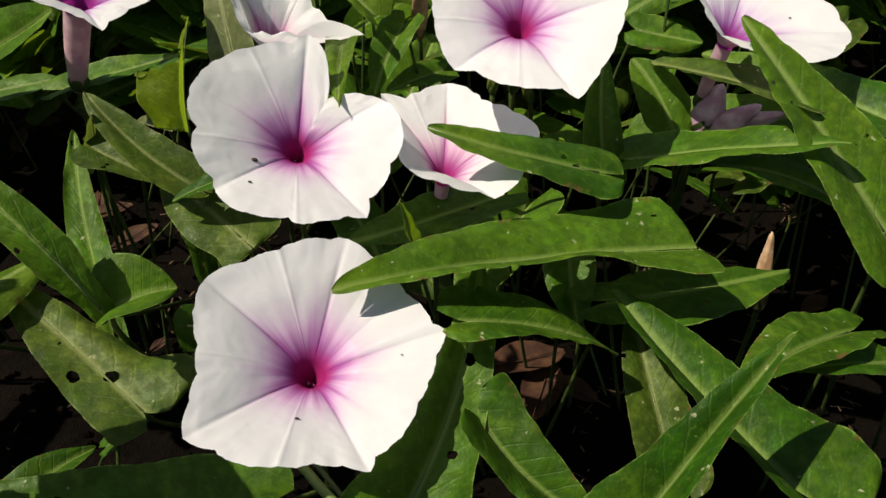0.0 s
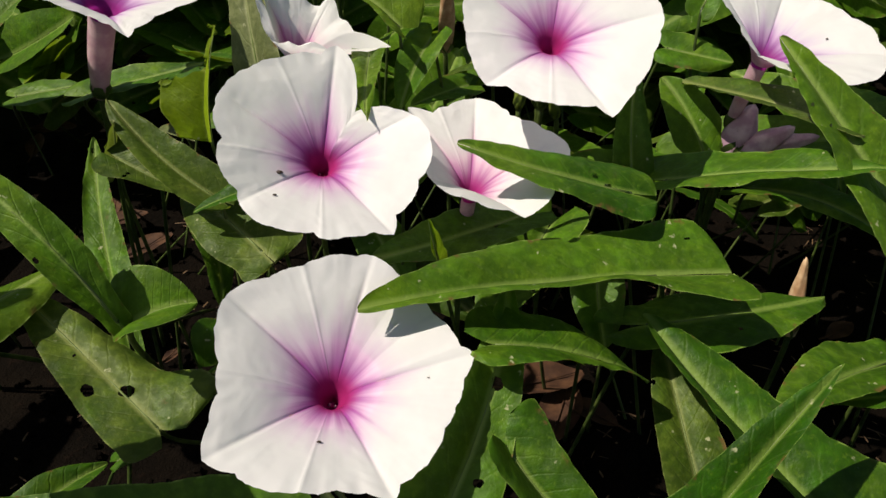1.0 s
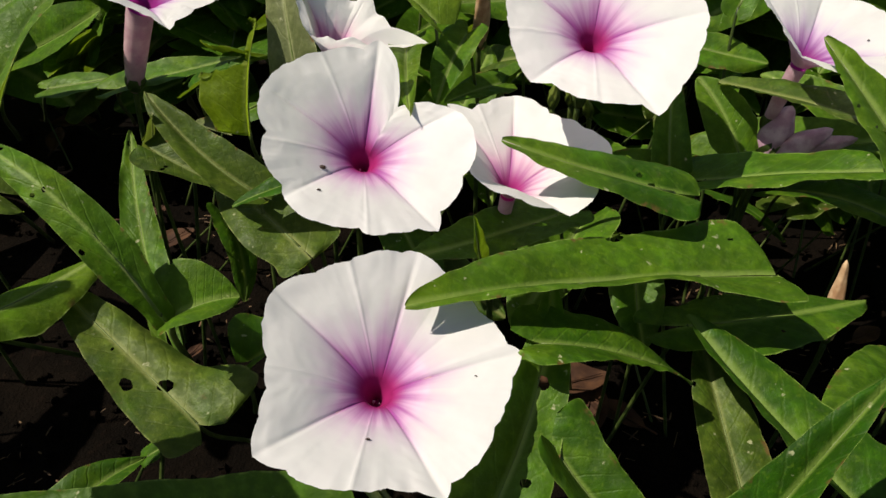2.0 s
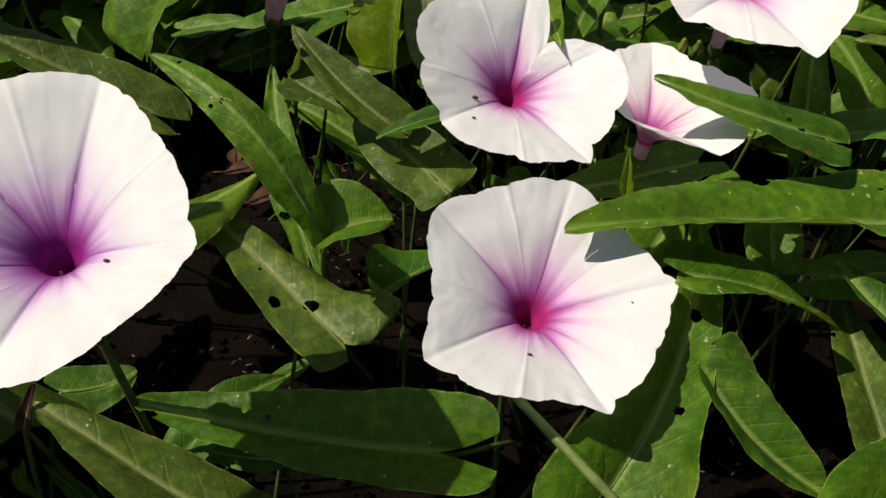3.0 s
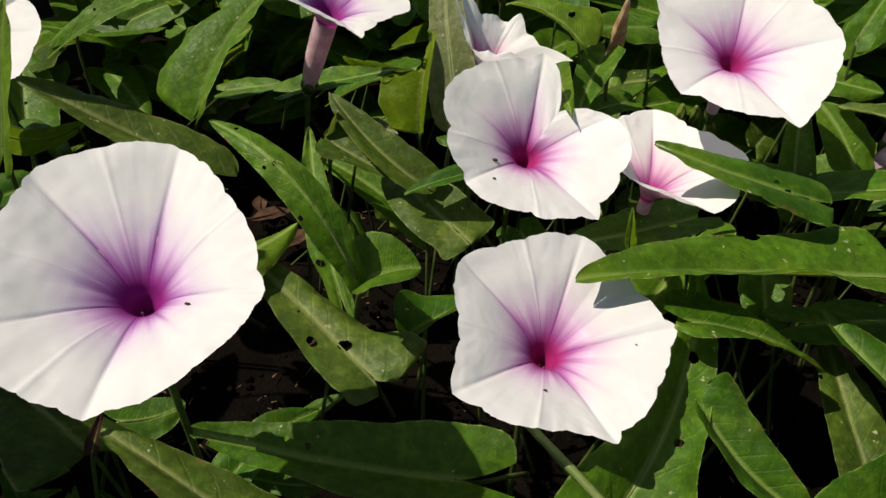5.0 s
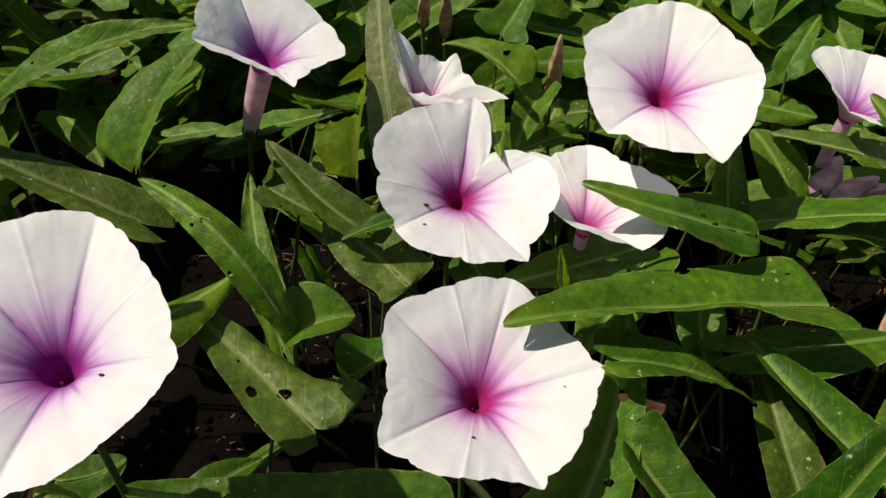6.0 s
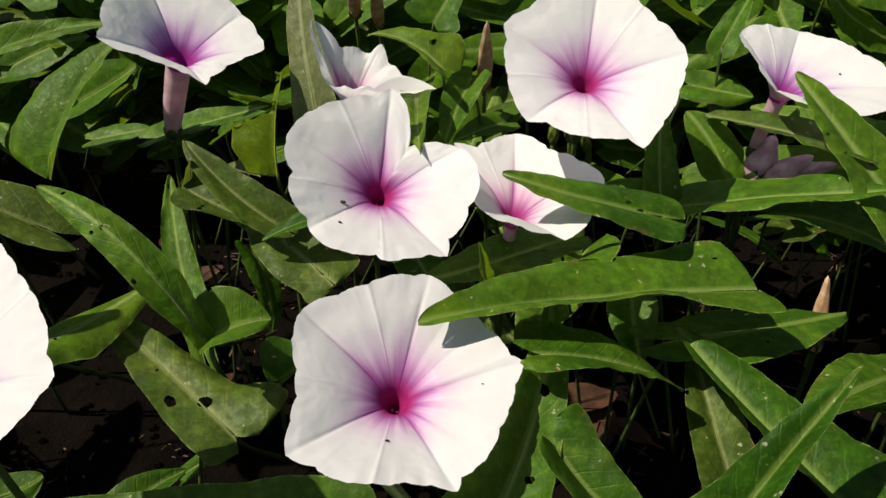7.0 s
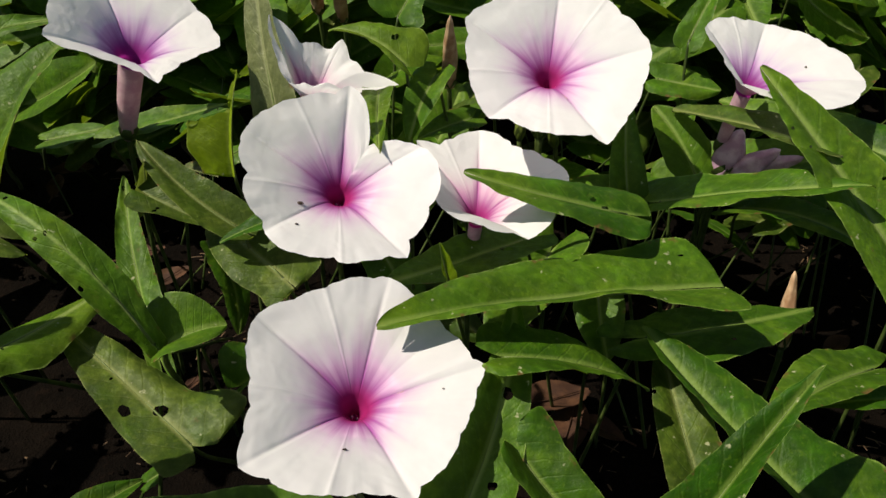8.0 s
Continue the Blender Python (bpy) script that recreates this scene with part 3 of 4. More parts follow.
leaf((0.1658, 0.3901, 0.1045), (0.1792, 0.3317, 0.1006), 0.0171, -39.0, -20.0, 9.8, -0.044, -0.028, -11.2, 0.200, 1.56, 1.11, mat=FRESH, label="green arrow-shaped leaf with a pale midrib, insect-bitten")
leaf((0.1017, 0.3269, 0.0701), (0.0973, 0.3065, 0.0600), 0.0049, 1.3, 7.5, 6.4, 0.024, -0.008, 0.1, 0.200, 1.47, 1.10, mat=FRESH, label="green arrow-shaped leaf with a pale midrib, insect-bitten")
leaf((0.0951, 0.2800, 0.0624), (0.0785, 0.3009, 0.0840), 0.0118, -16.0, 1.0, 13.1, 0.058, -0.012, -6.2, 0.200, 1.73, 0.84, mat=FRESH, label="green arrow-shaped leaf with a pale midrib, insect-bitten")
leaf((-0.0340, 0.3507, 0.1063), (-0.0193, 0.3691, 0.1248), 0.0100, 13.9, 16.2, 5.6, 0.013, -0.009, 1.5, 0.147, 1.50, 1.74, mat=FRESH, label="green arrow-shaped leaf with a pale midrib, insect-bitten")
leaf((-0.1482, 0.2776, 0.0851), (-0.1036, 0.2918, 0.0919), 0.0096, 2.0, 6.9, 5.3, 0.012, -0.006, 0.8, 0.200, 1.41, 1.10, foot=(-0.1794, 0.3390, 0.0300), mat=FRESH, label="green arrow-shaped leaf with a pale midrib, insect-bitten")
leaf((-0.1863, 0.2919, 0.0755), (-0.1594, 0.2941, 0.0798), 0.0070, 8.7, 6.3, -0.4, 0.008, -0.002, 9.6, 0.200, 1.61, 0.99, foot=(-0.2773, 0.4183, -0.0200), mat=FRESH, label="green arrow-shaped leaf with a pale midrib, insect-bitten")
leaf((-0.2539, 0.2418, 0.0779), (-0.2224, 0.2164, 0.0712), 0.0071, -9.1, 9.0, 16.0, 0.047, 0.072, -4.3, 0.200, 1.35, 1.10, label="green arrow-shaped leaf with a pale midrib, insect-bitten")
leaf((-0.2267, 0.2357, 0.0844), (-0.2344, 0.1987, 0.1040), 0.0094, 32.8, 4.9, -20.1, -0.115, 0.016, 5.1, 0.200, 1.52, 1.15, label="green arrow-shaped leaf with a pale midrib, insect-bitten")
leaf((-0.1981, 0.1618, 0.1204), (-0.1922, 0.1778, 0.1598), 0.0100, -1.9, 14.5, 16.0, 0.022, -0.003, 6.8, 0.200, 1.50, 0.81, mat=YOUNG, label="green arrow-shaped leaf with a pale midrib, insect-bitten")
leaf((-0.1313, 0.1224, 0.0285), (-0.1101, 0.1508, 0.0299), 0.0087, 5.0, 14.8, 11.0, 0.082, 0.037, 2.2, 0.200, 1.54, 1.10, label="green arrow-shaped leaf with a pale midrib, insect-bitten")
leaf((-0.1073, 0.1238, 0.0254), (-0.1331, 0.1263, 0.0247), 0.0049, 1.9, 3.4, 1.9, -0.010, 0.038, 1.2, 0.199, 1.35, 1.10, label="green arrow-shaped leaf with a pale midrib, insect-bitten")
leaf((-0.2161, 0.1175, 0.0001), (-0.2010, 0.1272, -0.0001), 0.0032, -2.2, 4.2, 5.9, 0.000, -0.023, -0.6, 0.200, 1.37, 1.10, label="green arrow-shaped leaf with a pale midrib, insect-bitten")
leaf((-0.1968, 0.1258, -0.0007), (-0.1778, 0.1113, 0.0103), 0.0027, 1.5, 9.2, 8.0, 0.027, -0.038, 0.6, 0.200, 1.29, 1.10, label="green arrow-shaped leaf with a pale midrib, insect-bitten")
leaf((-0.1741, 0.1218, -0.0103), (-0.1863, 0.1258, 0.0051), 0.0036, 1.6, 9.1, 7.9, 0.033, -0.006, 0.5, 0.200, 1.37, 1.10, label="green arrow-shaped leaf with a pale midrib, insect-bitten")
leaf((-0.2125, 0.1202, -0.0200), (-0.2357, 0.1395, -0.0100), 0.0060, 0.1, 8.1, 8.0, 0.029, -0.004, 0.0, 0.200, 1.39, 1.10, label="green arrow-shaped leaf with a pale midrib, insect-bitten")
leaf((-0.1272, 0.1767, -0.0096), (-0.1095, 0.1835, -0.0002), 0.0046, 3.2, 7.5, 5.1, 0.015, -0.010, 1.1, 0.200, 1.42, 1.10, label="green arrow-shaped leaf with a pale midrib, insect-bitten")
leaf((-0.0092, 0.1935, 0.0763), (-0.0123, 0.1870, 0.0991), 0.0025, 5.9, 50.0, 49.6, 0.012, -0.016, 1.6, 0.200, 1.42, 1.10, mat=YOUNG, label="slender furled young leaf, pale green, standing upright")
leaf((-0.1627, 0.1077, 0.0553), (-0.1606, 0.1150, 0.0643), 0.0020, -2.9, 6.4, 8.6, 0.023, -0.006, -0.8, 0.100, 1.37, 1.10, mat=DRY, label="thin curled scrap of a dried brown leaf")
leaf((-0.1125, 0.2535, 0.0837), (-0.0969, 0.2445, 0.0862), 0.0040, 3.0, 12.0, 9.8, 0.048, 0.007, -0.0, 0.200, 1.40, 1.10, mat=PALE, label="small pale dried leaf under an upright leaf")
leaf((-0.1229, 0.2349, 0.0801), (-0.1176, 0.2334, 0.1013), 0.0050, -1.3, 4.7, 5.7, 0.003, 0.014, -2.9, 0.200, 1.46, 1.06, mat=PALE, label="narrow pale green leaf standing among others")


# ---- flowers ----
def between(rim, a):
    """Radius and height of the rim at the angle a (degrees), from its knots, each (angle, radius, height) in mm."""
    n = len(rim)
    for i in range(n):
        a0, r0, h0 = rim[i]
        a1, r1, h1 = rim[(i + 1) % n]
        span = (a1 - a0) % 360 or 360
        k = (a - a0) % 360
        if k <= span:
            f = k / span
            bulge = 1 + 0.012 * math.sin(math.pi * f)
            return (r0 + (r1 - r0) * f) * bulge / 1000, (h0 + (h1 - h0) * f) / 1000
    return rim[0][1] / 1000, rim[0][2] / 1000


def flower(throat, axis, rim, folds, mat, label, foot, lip=3.2, steep=0.6, seed=1.0, tube_length=0.028, puff=0.0005, facet=0.9, specks=(), creases=(), bent=0.0, frill=0.0):
    """A funnel flower: corolla, tube, sepals, stamens and stalk. throat: the middle of its lip; axis: the way it faces."""
    thing = new("flower")
    thing.location = throat
    z = Vector(axis).normalized()
    x = (Vector((1, 0, 0)) - z * z.x).normalized()
    y = z.cross(x)
    around, outward = 360, 34
    lip = lip / 1000

    corners = []
    for f in folds:
        r, h = between(rim, f)
        corners.append((r * math.cos(radians(f)), r * math.sin(radians(f)), h))

    def spot(a, rho):
        """The place on the funnel: flat panels stretched from fold to fold, round only at the throat."""
        r, h = between(rim, a)
        rad, up = lip + (r - lip) * rho, h * rho ** steep
        c, s = math.cos(radians(a)), math.sin(radians(a))
        k = max(range(len(folds)), key=lambda i: -((a - folds[i]) % 360))
        f0, f1 = folds[k], folds[(k + 1) % len(folds)]
        span, past = (f1 - f0) % 360, (a - f0) % 360
        (ax, ay, h0), (bx, by, h1) = corners[k], corners[(k + 1) % len(folds)]
        area = ax * by - ay * bx
        if span < 150 and area > 1e-9:
            g0, g1 = (c * by - s * bx) / area, (ax * s - ay * c) / area
            q, q_lip = (g0 + g1) * rad, (g0 + g1) * lip
            level = (g0 * h0 + g1 * h1) / (g0 + g1)
            level += (h - level) * bent
            flat = level * max(0.0, (q - q_lip) / (1 - q_lip)) ** steep
            share = facet * min(1.0, rho / 0.35) ** 1.5
            up += (flat - up) * share
        near = min(past, span - past)
        ridge, band = math.exp(-((near / 1.5) ** 2)), math.exp(-((near / 6.0) ** 2))
        mid = sum(math.exp(-((((a - m + 180) % 360 - 180) / 1.2) ** 2)) for m in creases)
        at = Vector((c * 2, s * 2, seed * 5))
        wave = noise.noise(at * 1.3 + Vector((0, 0, rho * 3))) * 0.0009 + noise.noise(at * (1 + rho) * 2.2) * 0.0002 + noise.noise(at * 4 + Vector((0, 0, rho * 2))) * 0.0004 * rho ** 4
        wave += frill * noise.noise(at * 1.6 + Vector((3, 0, rho * 1.5))) * rho ** 2
        rad *= 1 + (0.006 * noise.noise(at * 9) + 0.006 * noise.noise(at * 24)) * rho ** 4
        bow = math.sin(math.pi * min(1, rho))
        up += puff * bow * math.sin(math.pi * past / span) - 0.00035 * ridge * bow ** 0.5 + 0.00030 * mid * rho ** 0.7 + wave * rho
        return x * c * rad + y * s * rad + z * up, ridge, band

    verts, faces, uv, uv2 = [], [], [], []
    for j in range(outward + 1):
        rho = (j / outward) ** 1.15
        for i in range(around + 1):
            p, ridge, band = spot(360.0 * i / around % 360, rho)
            verts.append(p)
            uv.append((i / around, 0.08 + 0.92 * rho))
            uv2.append((ridge, band))
    n = around + 1
    faces = [(j * n + i, j * n + i + 1, j * n + n + i + 1, j * n + n + i) for j in range(outward) for i in range(around)]
    corolla = part("corolla", verts, faces, mat, thing, "", (("corolla", uv), ("fold", uv2)))
    # the tube below the lip
    down = Vector(foot) - Vector(throat)
    path = bezier(Vector(), -z * tube_length * 0.45, -z * tube_length * 0.75 + down.normalized() * tube_length * 0.1, -z * tube_length * 0.82 + down.normalized() * tube_length * 0.25, 10)
    verts, faces = tube([p - z * 0.0008 for p in path], [lip * k for k in (1.0, 0.97, 0.95, 0.92, 0.9, 0.86, 0.8, 0.74, 0.66, 0.56, 0.45)], 20, False)
    first = len(verts)
    for j in range(7):
        for i in range(40):
            verts.append(spot(9.0 * i, 0.02 + 0.30 * j / 6)[0] - z * (0.0008 - 0.00005 * j))
    faces += [(first + j * 40 + i, first + j * 40 + (i + 1) % 40, first + j * 40 + 40 + (i + 1) % 40, first + j * 40 + 40 + i) for j in range(6) for i in range(40)]
    uv = [(0, 0)] * len(verts)
    part("corolla_tube", verts, faces, TUBE, thing, "mauve corolla tube", (("corolla", uv), ("fold", uv)))
    inner, skin = tube([p * 0.75 + z * 0.0003 for p in path[:3]], [lip * k for k in (1.02, 0.72, 0.25)], 24, True)
    uv = [(k % 24 / 24, 0.08 - 0.05 * (k // 24) / 2) for k in range(len(inner))]
    part("throat", inner, [f[::-1] for f in skin[:-2]] + [skin[-1]], mat, thing, "wine-coloured throat", (("corolla", uv), ("fold", [(0, 0)] * len(inner))))
    end = path[-1]
    side = (path[-1] - path[-2]).normalized()
    for k in range(5):
        t = 2 * math.pi * k / 5
        a = side.cross(Vector((0.3, 0.5, 0.81))).normalized()
        b = side.cross(a)
        out = a * math.cos(t) + b * math.sin(t)
        wide = side.cross(out)
        sv, sf = [], []
        for i in range(7):
            q = i / 6
            for m in (-1, -0.5, 0, 0.5, 1):
                wd = 0.0023 * math.sin(math.pi * (0.12 + 0.86 * q)) ** 0.7
                sv.append(end + side * (0.0015 - 0.0085 * q) + out * (lip * (0.30 + 0.5 * math.sin(math.pi * min(1, q * 0.8)))) + wide * wd * m - out * 0.0005 * m * m)
        sf = [(i * 5 + m, i * 5 + m + 1, i * 5 + m + 6, i * 5 + m + 5) for i in range(6) for m in range(4)]
        part("sepal", sv, sf, STEM, thing)
    stem, skin = tube(bezier(end, end + side * 0.012, down + (end - down) * 0.4 + Vector((0, 0, 0.0)), down), [0.0011] * 13, 8)
    part("flower_stalk", stem, skin, STEM, thing)
    for k, (dx, dy) in enumerate(((0.3, -0.35), (-0.25, -0.3))):
        a = -z * 0.012 + (x * dx + y * dy) * lip * 0.4
        b = (x * dx + y * dy) * lip * 0.8 + z * (-0.0045 + 0.0010 * k)
        sv, sf = tube([a, a + (b - a) * 0.55, b - (b - a) * 0.1, b], [0.0002, 0.0002, 0.0002, 0.00018], 7)
        stamen = part("stamen", sv, sf, STAMEN, thing, "pale pink stamen")
        sv, sf = tube([b, b + z * 0.0003, b + z * 0.0008, b + z * 0.0012], [0.0002, 0.00042, 0.0004, 0.00015], 7)
        part("anther", sv, sf, STAMEN, stamen)
    for a, rho, size in specks:
        p = spot(a, rho)[0]
        sv, sf = tube([p + z * 0.0003 - x * size, p + z * 0.0005 - x * size * 0.4, p + z * 0.0005 + x * size * 0.5, p + z * 0.0003 + x * size], [0.0001, size * 0.5, size * 0.45, 0.0001], 7)
        part("speck", sv, sf, SPECK, corolla, "dark speck of dirt")
    return tagged(thing, label, "flower", "open flowers of the creeping plant")


def bud(tip, base, thick, foot, mat, label, name="flower_bud", twist=0.6):
    """A closed bud: a furled, pointed body with spiral folds, a cup of sepals and a stalk."""
    thing = new(name)
    thing.location = base
    o, d = Vector(base), Vector(tip) - Vector(base)
    z = d.normalized()
    x = z.cross(Vector((0.2, 0.9, 0.3))).normalized()
    y = z.cross(x)
    verts = []
    rings, sides = 18, 20
    for i in range(rings + 1):
        q = i / rings
        r = thick * (0.62 + 0.38 * math.sin(math.pi * min(1, q * 1.1 + 0.12))) * (1 - q ** 5) ** 0.6 + 0.0002
        for k in range(sides):
            t = 2 * math.pi * k / sides + twist * q * 3
            rr = r * (1 + 0.10 * math.cos(5 * (t - twist * q * 3)))
            verts.append(d * q + (x * math.cos(t) + y * math.sin(t)) * rr)
    faces = [(i * sides + k, i * sides + (k + 1) % sides, (i + 1) * sides + (k + 1) % sides, (i + 1) * sides + k) for i in range(rings) for k in range(sides)]
    faces.append(tuple(range(rings * sides, rings * sides + sides)))
    part("furled_petals", verts, faces, mat, thing)
    for m in range(5):
        t = 2 * math.pi * m / 5
        out, wide = x * math.cos(t) + y * math.sin(t), y * math.cos(t) - x * math.sin(t)
        sv = []
        for i in range(6):
            q = i / 5
            for e in (-1, 0, 1):
                sv.append(z * (-0.002 + q * 0.0085) + out * thick * (0.45 + 0.62 * math.sin(math.pi * q * 0.6)) + wide * e * thick * 0.62 * math.sin(math.pi * (0.2 + 0.79 * q)))
        part("sepal", sv, [(i * 3 + e, i * 3 + e + 1, i * 3 + e + 4, i * 3 + e + 3) for i in range(5) for e in range(2)], STEM, thing)
    end = Vector(foot) - o
    sv, sf = tube(bezier(-z * 0.001, -z * 0.012, end + Vector((0, 0, 0.012)), end), [0.0011] * 13, 8)
    part("flower_stalk", sv, sf, STEM, thing)
    return tagged(thing, label, "flower bud", "closed buds of the creeping plant")


flower((-0.1347, 0.1119, 0.1119), (0.1583, -0.2019, 0.9665),
       ((8, 27.1, 17), (33, 26, 17), (46, 25.9, 17), (59, 26.8, 17), (71, 29.4, 17), (82, 32.4, 17), (93, 36, 17), (99, 36.9, 17), (122, 35.6, 17), (131, 35.6, 17), (143, 36.8, 17), (149, 36.8, 17), (155, 34.5, 17), (165, 32.3, 17), (189, 30.4, 17), (204, 30.4, 17), (225, 32.8, 17), (240, 35.3, 17), (257, 35.9, 17), (270, 36.1, 17), (278, 37.8, 17), (284, 36.2, 17), (300, 35.2, 17), (312, 32.8, 17), (323, 31.6, 17), (348, 29.7, 17), (358, 29.9, 17),),
       (93, 149, 225, 278, 358), PETAL_VIOLET, "large white funnel flower with a deep violet throat, fully open", (-0.1394, 0.1260, -0.0740), 3.9, seed=1, creases=(46, 122, 186, 257), specks=((340.7, 0.38, 0.0007), ))
flower((-0.0366, 0.1481, 0.0684), (0.1718, -0.2653, 0.9487),
       ((2, 32.4, 17), (14, 36.2, 17), (19, 33.4, 17), (41, 32, 13.5), (61, 33, 14), (80, 36, 17), (87, 34.6, 17), (104, 33, 17), (112, 31.8, 17), (129, 32, 17), (148, 35.4, 17), (161, 33, 17), (169, 31.2, 17), (180, 28.7, 17), (196, 28.6, 17), (208, 32, 17), (221, 37, 17), (233, 33.6, 17), (242, 33.4, 17), (260, 30.7, 17), (276, 28.8, 17), (289, 30.4, 17), (299, 34.4, 17), (304, 31.6, 17), (313, 31.8, 17), (323, 31.5, 17), (336, 30.3, 17), (347, 31, 17),),
       (14, 80, 148, 221, 299), PETAL_WINE, "open white funnel flower with wine-purple throat, edged by a leaf", (-0.0417, 0.1640, -0.0740), 3.6, seed=2, bent=0.9, creases=(112, 184, 260), specks=((262.3, 0.48, 0.0006), (5.3, 0.67, 0.0003), ))
flower((-0.0470, 0.2173, 0.0947), (0.1995, -0.4285, 0.8813),
       ((6, 31.4, 17), (17, 30.5, 17), (27, 28.8, 17), (37, 24.8, 17), (47, 21.5, 17), (60, 16.6, 17), (70, 23.5, 17), (79, 30.5, 17), (89, 35, 17), (97, 31.3, 17), (122, 31, 17), (138, 32.4, 17), (158, 34, 17), (168, 32.9, 17), (180, 31.4, 17), (187, 29, 17), (195, 30.7, 17), (206, 31.3, 17), (220, 29.6, 17), (226, 31.4, 17), (238, 33.1, 17), (249, 32.5, 17), (269, 30.6, 17), (273, 32.8, 17), (284, 32.1, 17), (300, 32.4, 17), (308, 35.6, 17), (316, 31, 17), (329, 31.5, 17), (340, 29.9, 17), (350, 31.5, 17),),
       (27, 89, 158, 226, 308), PETAL_WINE, "open white funnel flower with a notched rim and magenta throat", (-0.0529, 0.2382, -0.0740), 3.3, seed=3, creases=(122, 192, 273), specks=((216.3, 0.44, 0.0011), (235.7, 0.64, 0.0006), ))
flower((0.0268, 0.2616, 0.1146), (-0.0020, -0.4096, 0.9123),
       ((2, 34.2, 17), (14, 32.4, 17), (32, 29.9, 17), (48, 30.6, 17), (65, 33.6, 17), (81, 36, 17), (93, 33.4, 17), (132, 31.2, 17), (152, 34, 17), (164, 30.3, 17), (185, 29.9, 17), (197, 30.4, 17), (214, 33, 17), (231, 36.4, 17), (240, 33, 17), (252, 34.6, 17), (265, 35, 17), (277, 35.6, 17), (287, 36, 17), (291, 42, 17), (300, 38.8, 17), (309, 36.4, 17), (332, 33.2, 17), (348, 33, 17),),
       (2, 81, 152, 231, 291), PETAL_WINE, "white funnel flower with a magenta star-shaped throat, one lobe drooping", (0.0269, 0.2819, -0.0740), 3.2, seed=4, creases=(48, 197, 265))
flower((0.0000, 0.2270, 0.0770), (0.1071, -0.0472, 0.9931),
       ((23, 31.6, 18.5), (35, 28.8, 18.5), (54, 26.8, 18.5), (64, 27, 18.5), (71, 29.3, 18.5), (90, 33.4, 18.5), (111, 28, 18.5), (124, 26.8, 18.5), (137, 32.5, 18.5), (151, 22, 18.5), (200, 16.6, 18.5), (227, 21.8, 18.5), (251, 27.4, 18.5), (269, 26.3, 18.5), (277, 28.8, 18.5), (290, 27.5, 18.5), (296, 32.4, 18.5), (309, 31.8, 18.5), (330, 28, 18.5), (350, 29, 18.5),),
       (23, 90, 137, 227, 296), PETAL_PINK, "smaller pale pink funnel flower, half hidden by a leaf", (-0.0032, 0.2364, -0.0740), 2.6, seed=5, tube_length=0.03, creases=(118, 340))
flower((-0.1291, 0.2710, 0.1210), (0.3800, -0.0800, 0.9200),
       ((13, 30, 15), (32, 28.8, 15), (58, 29.8, 15), (79, 32, 15), (105, 33, 15), (130, 34, 15), (155, 31, 15), (179, 28.2, 15), (212, 28.4, 15), (223, 32.4, 15), (240, 31.5, 15), (250, 25.5, 15), (275, 22, 15), (291, 24.5, 15), (299, 33.4, 15), (306, 27, 15), (332, 21.5, 15), (355, 24, 15),),
       (13, 58, 130, 223, 299), PETAL_VIOLET, "white funnel flower with a violet throat on a mauve tube", (-0.1600, 0.2860, -0.0740), 4.8, seed=6, tube_length=0.034)
flower((0.1090, 0.2840, 0.0990), (0.1244, -0.1304, 0.9836),
       ((3, 33.7, 16.9), (14, 29.2, 16.9), (27, 27.3, 16.9), (53, 25.8, 16.9), (70, 26, 16.9), (90, 24.5, 16.9), (107, 25.3, 16.9), (124, 25.9, 16.9), (134, 25.2, 16.9), (177, 19.5, 16.9), (201, 18, 16.9), (237, 27, 16.9), (251, 34, 16.9), (268, 33, 16.9), (285, 35.5, 16.9), (303, 38.5, 16.9), (323, 38, 16.9), (344, 39, 16.9), (352, 35.4, 16.9),),
       (70, 134, 237, 285, 344), PETAL_VIOLET, "bluish-white flower with lilac throat, partly behind a leaf", (0.1053, 0.2959, -0.0740), 3.2, seed=7, creases=(102,), specks=((0.3, 0.52, 0.0005), ))
flower((-0.0665, 0.2840, 0.0960), (0.1500, -0.1500, 0.9750),
       ((0, 35, 13), (14, 21, 17), (38, 18, 18), (57, 19.5, 20), (67, 16.5, 17), (97, 14.5, 18), (117, 13.6, 20), (128, 17.5, 23), (142, 23, 28), (165, 16, 24), (200, 13, 20), (240, 14, 17), (290, 15, 15), (330, 18, 14), (350, 27, 13),),
       (0, 57, 117, 142, 240), PETAL_PINK, "crumpled half-closed white flower with a frilled rim", (-0.0813, 0.3085, -0.0740), 3.4, seed=8, steep=0.7, puff=0.0015, facet=0.6, bent=1.0, frill=0.0025)
flower((-0.3070, 0.2935, 0.0940), (0.0865, -0.3764, 0.9224),
       ((4, 38.6, 16), (26, 29.3, 16), (90, 19.2, 16), (155, 17.1, 16), (234, 20.8, 16), (264, 28.9, 16), (291, 43.1, 16), (309, 51.1, 16), (323, 53.8, 16), (340, 46.1, 16), (351, 43.5, 16),),
       (26, 155, 234, 291, 323, 351), PETAL_PINK, "white funnel flower half hidden behind an upright leaf", (-0.3096, 0.3128, -0.0740), 3.0, seed=9)


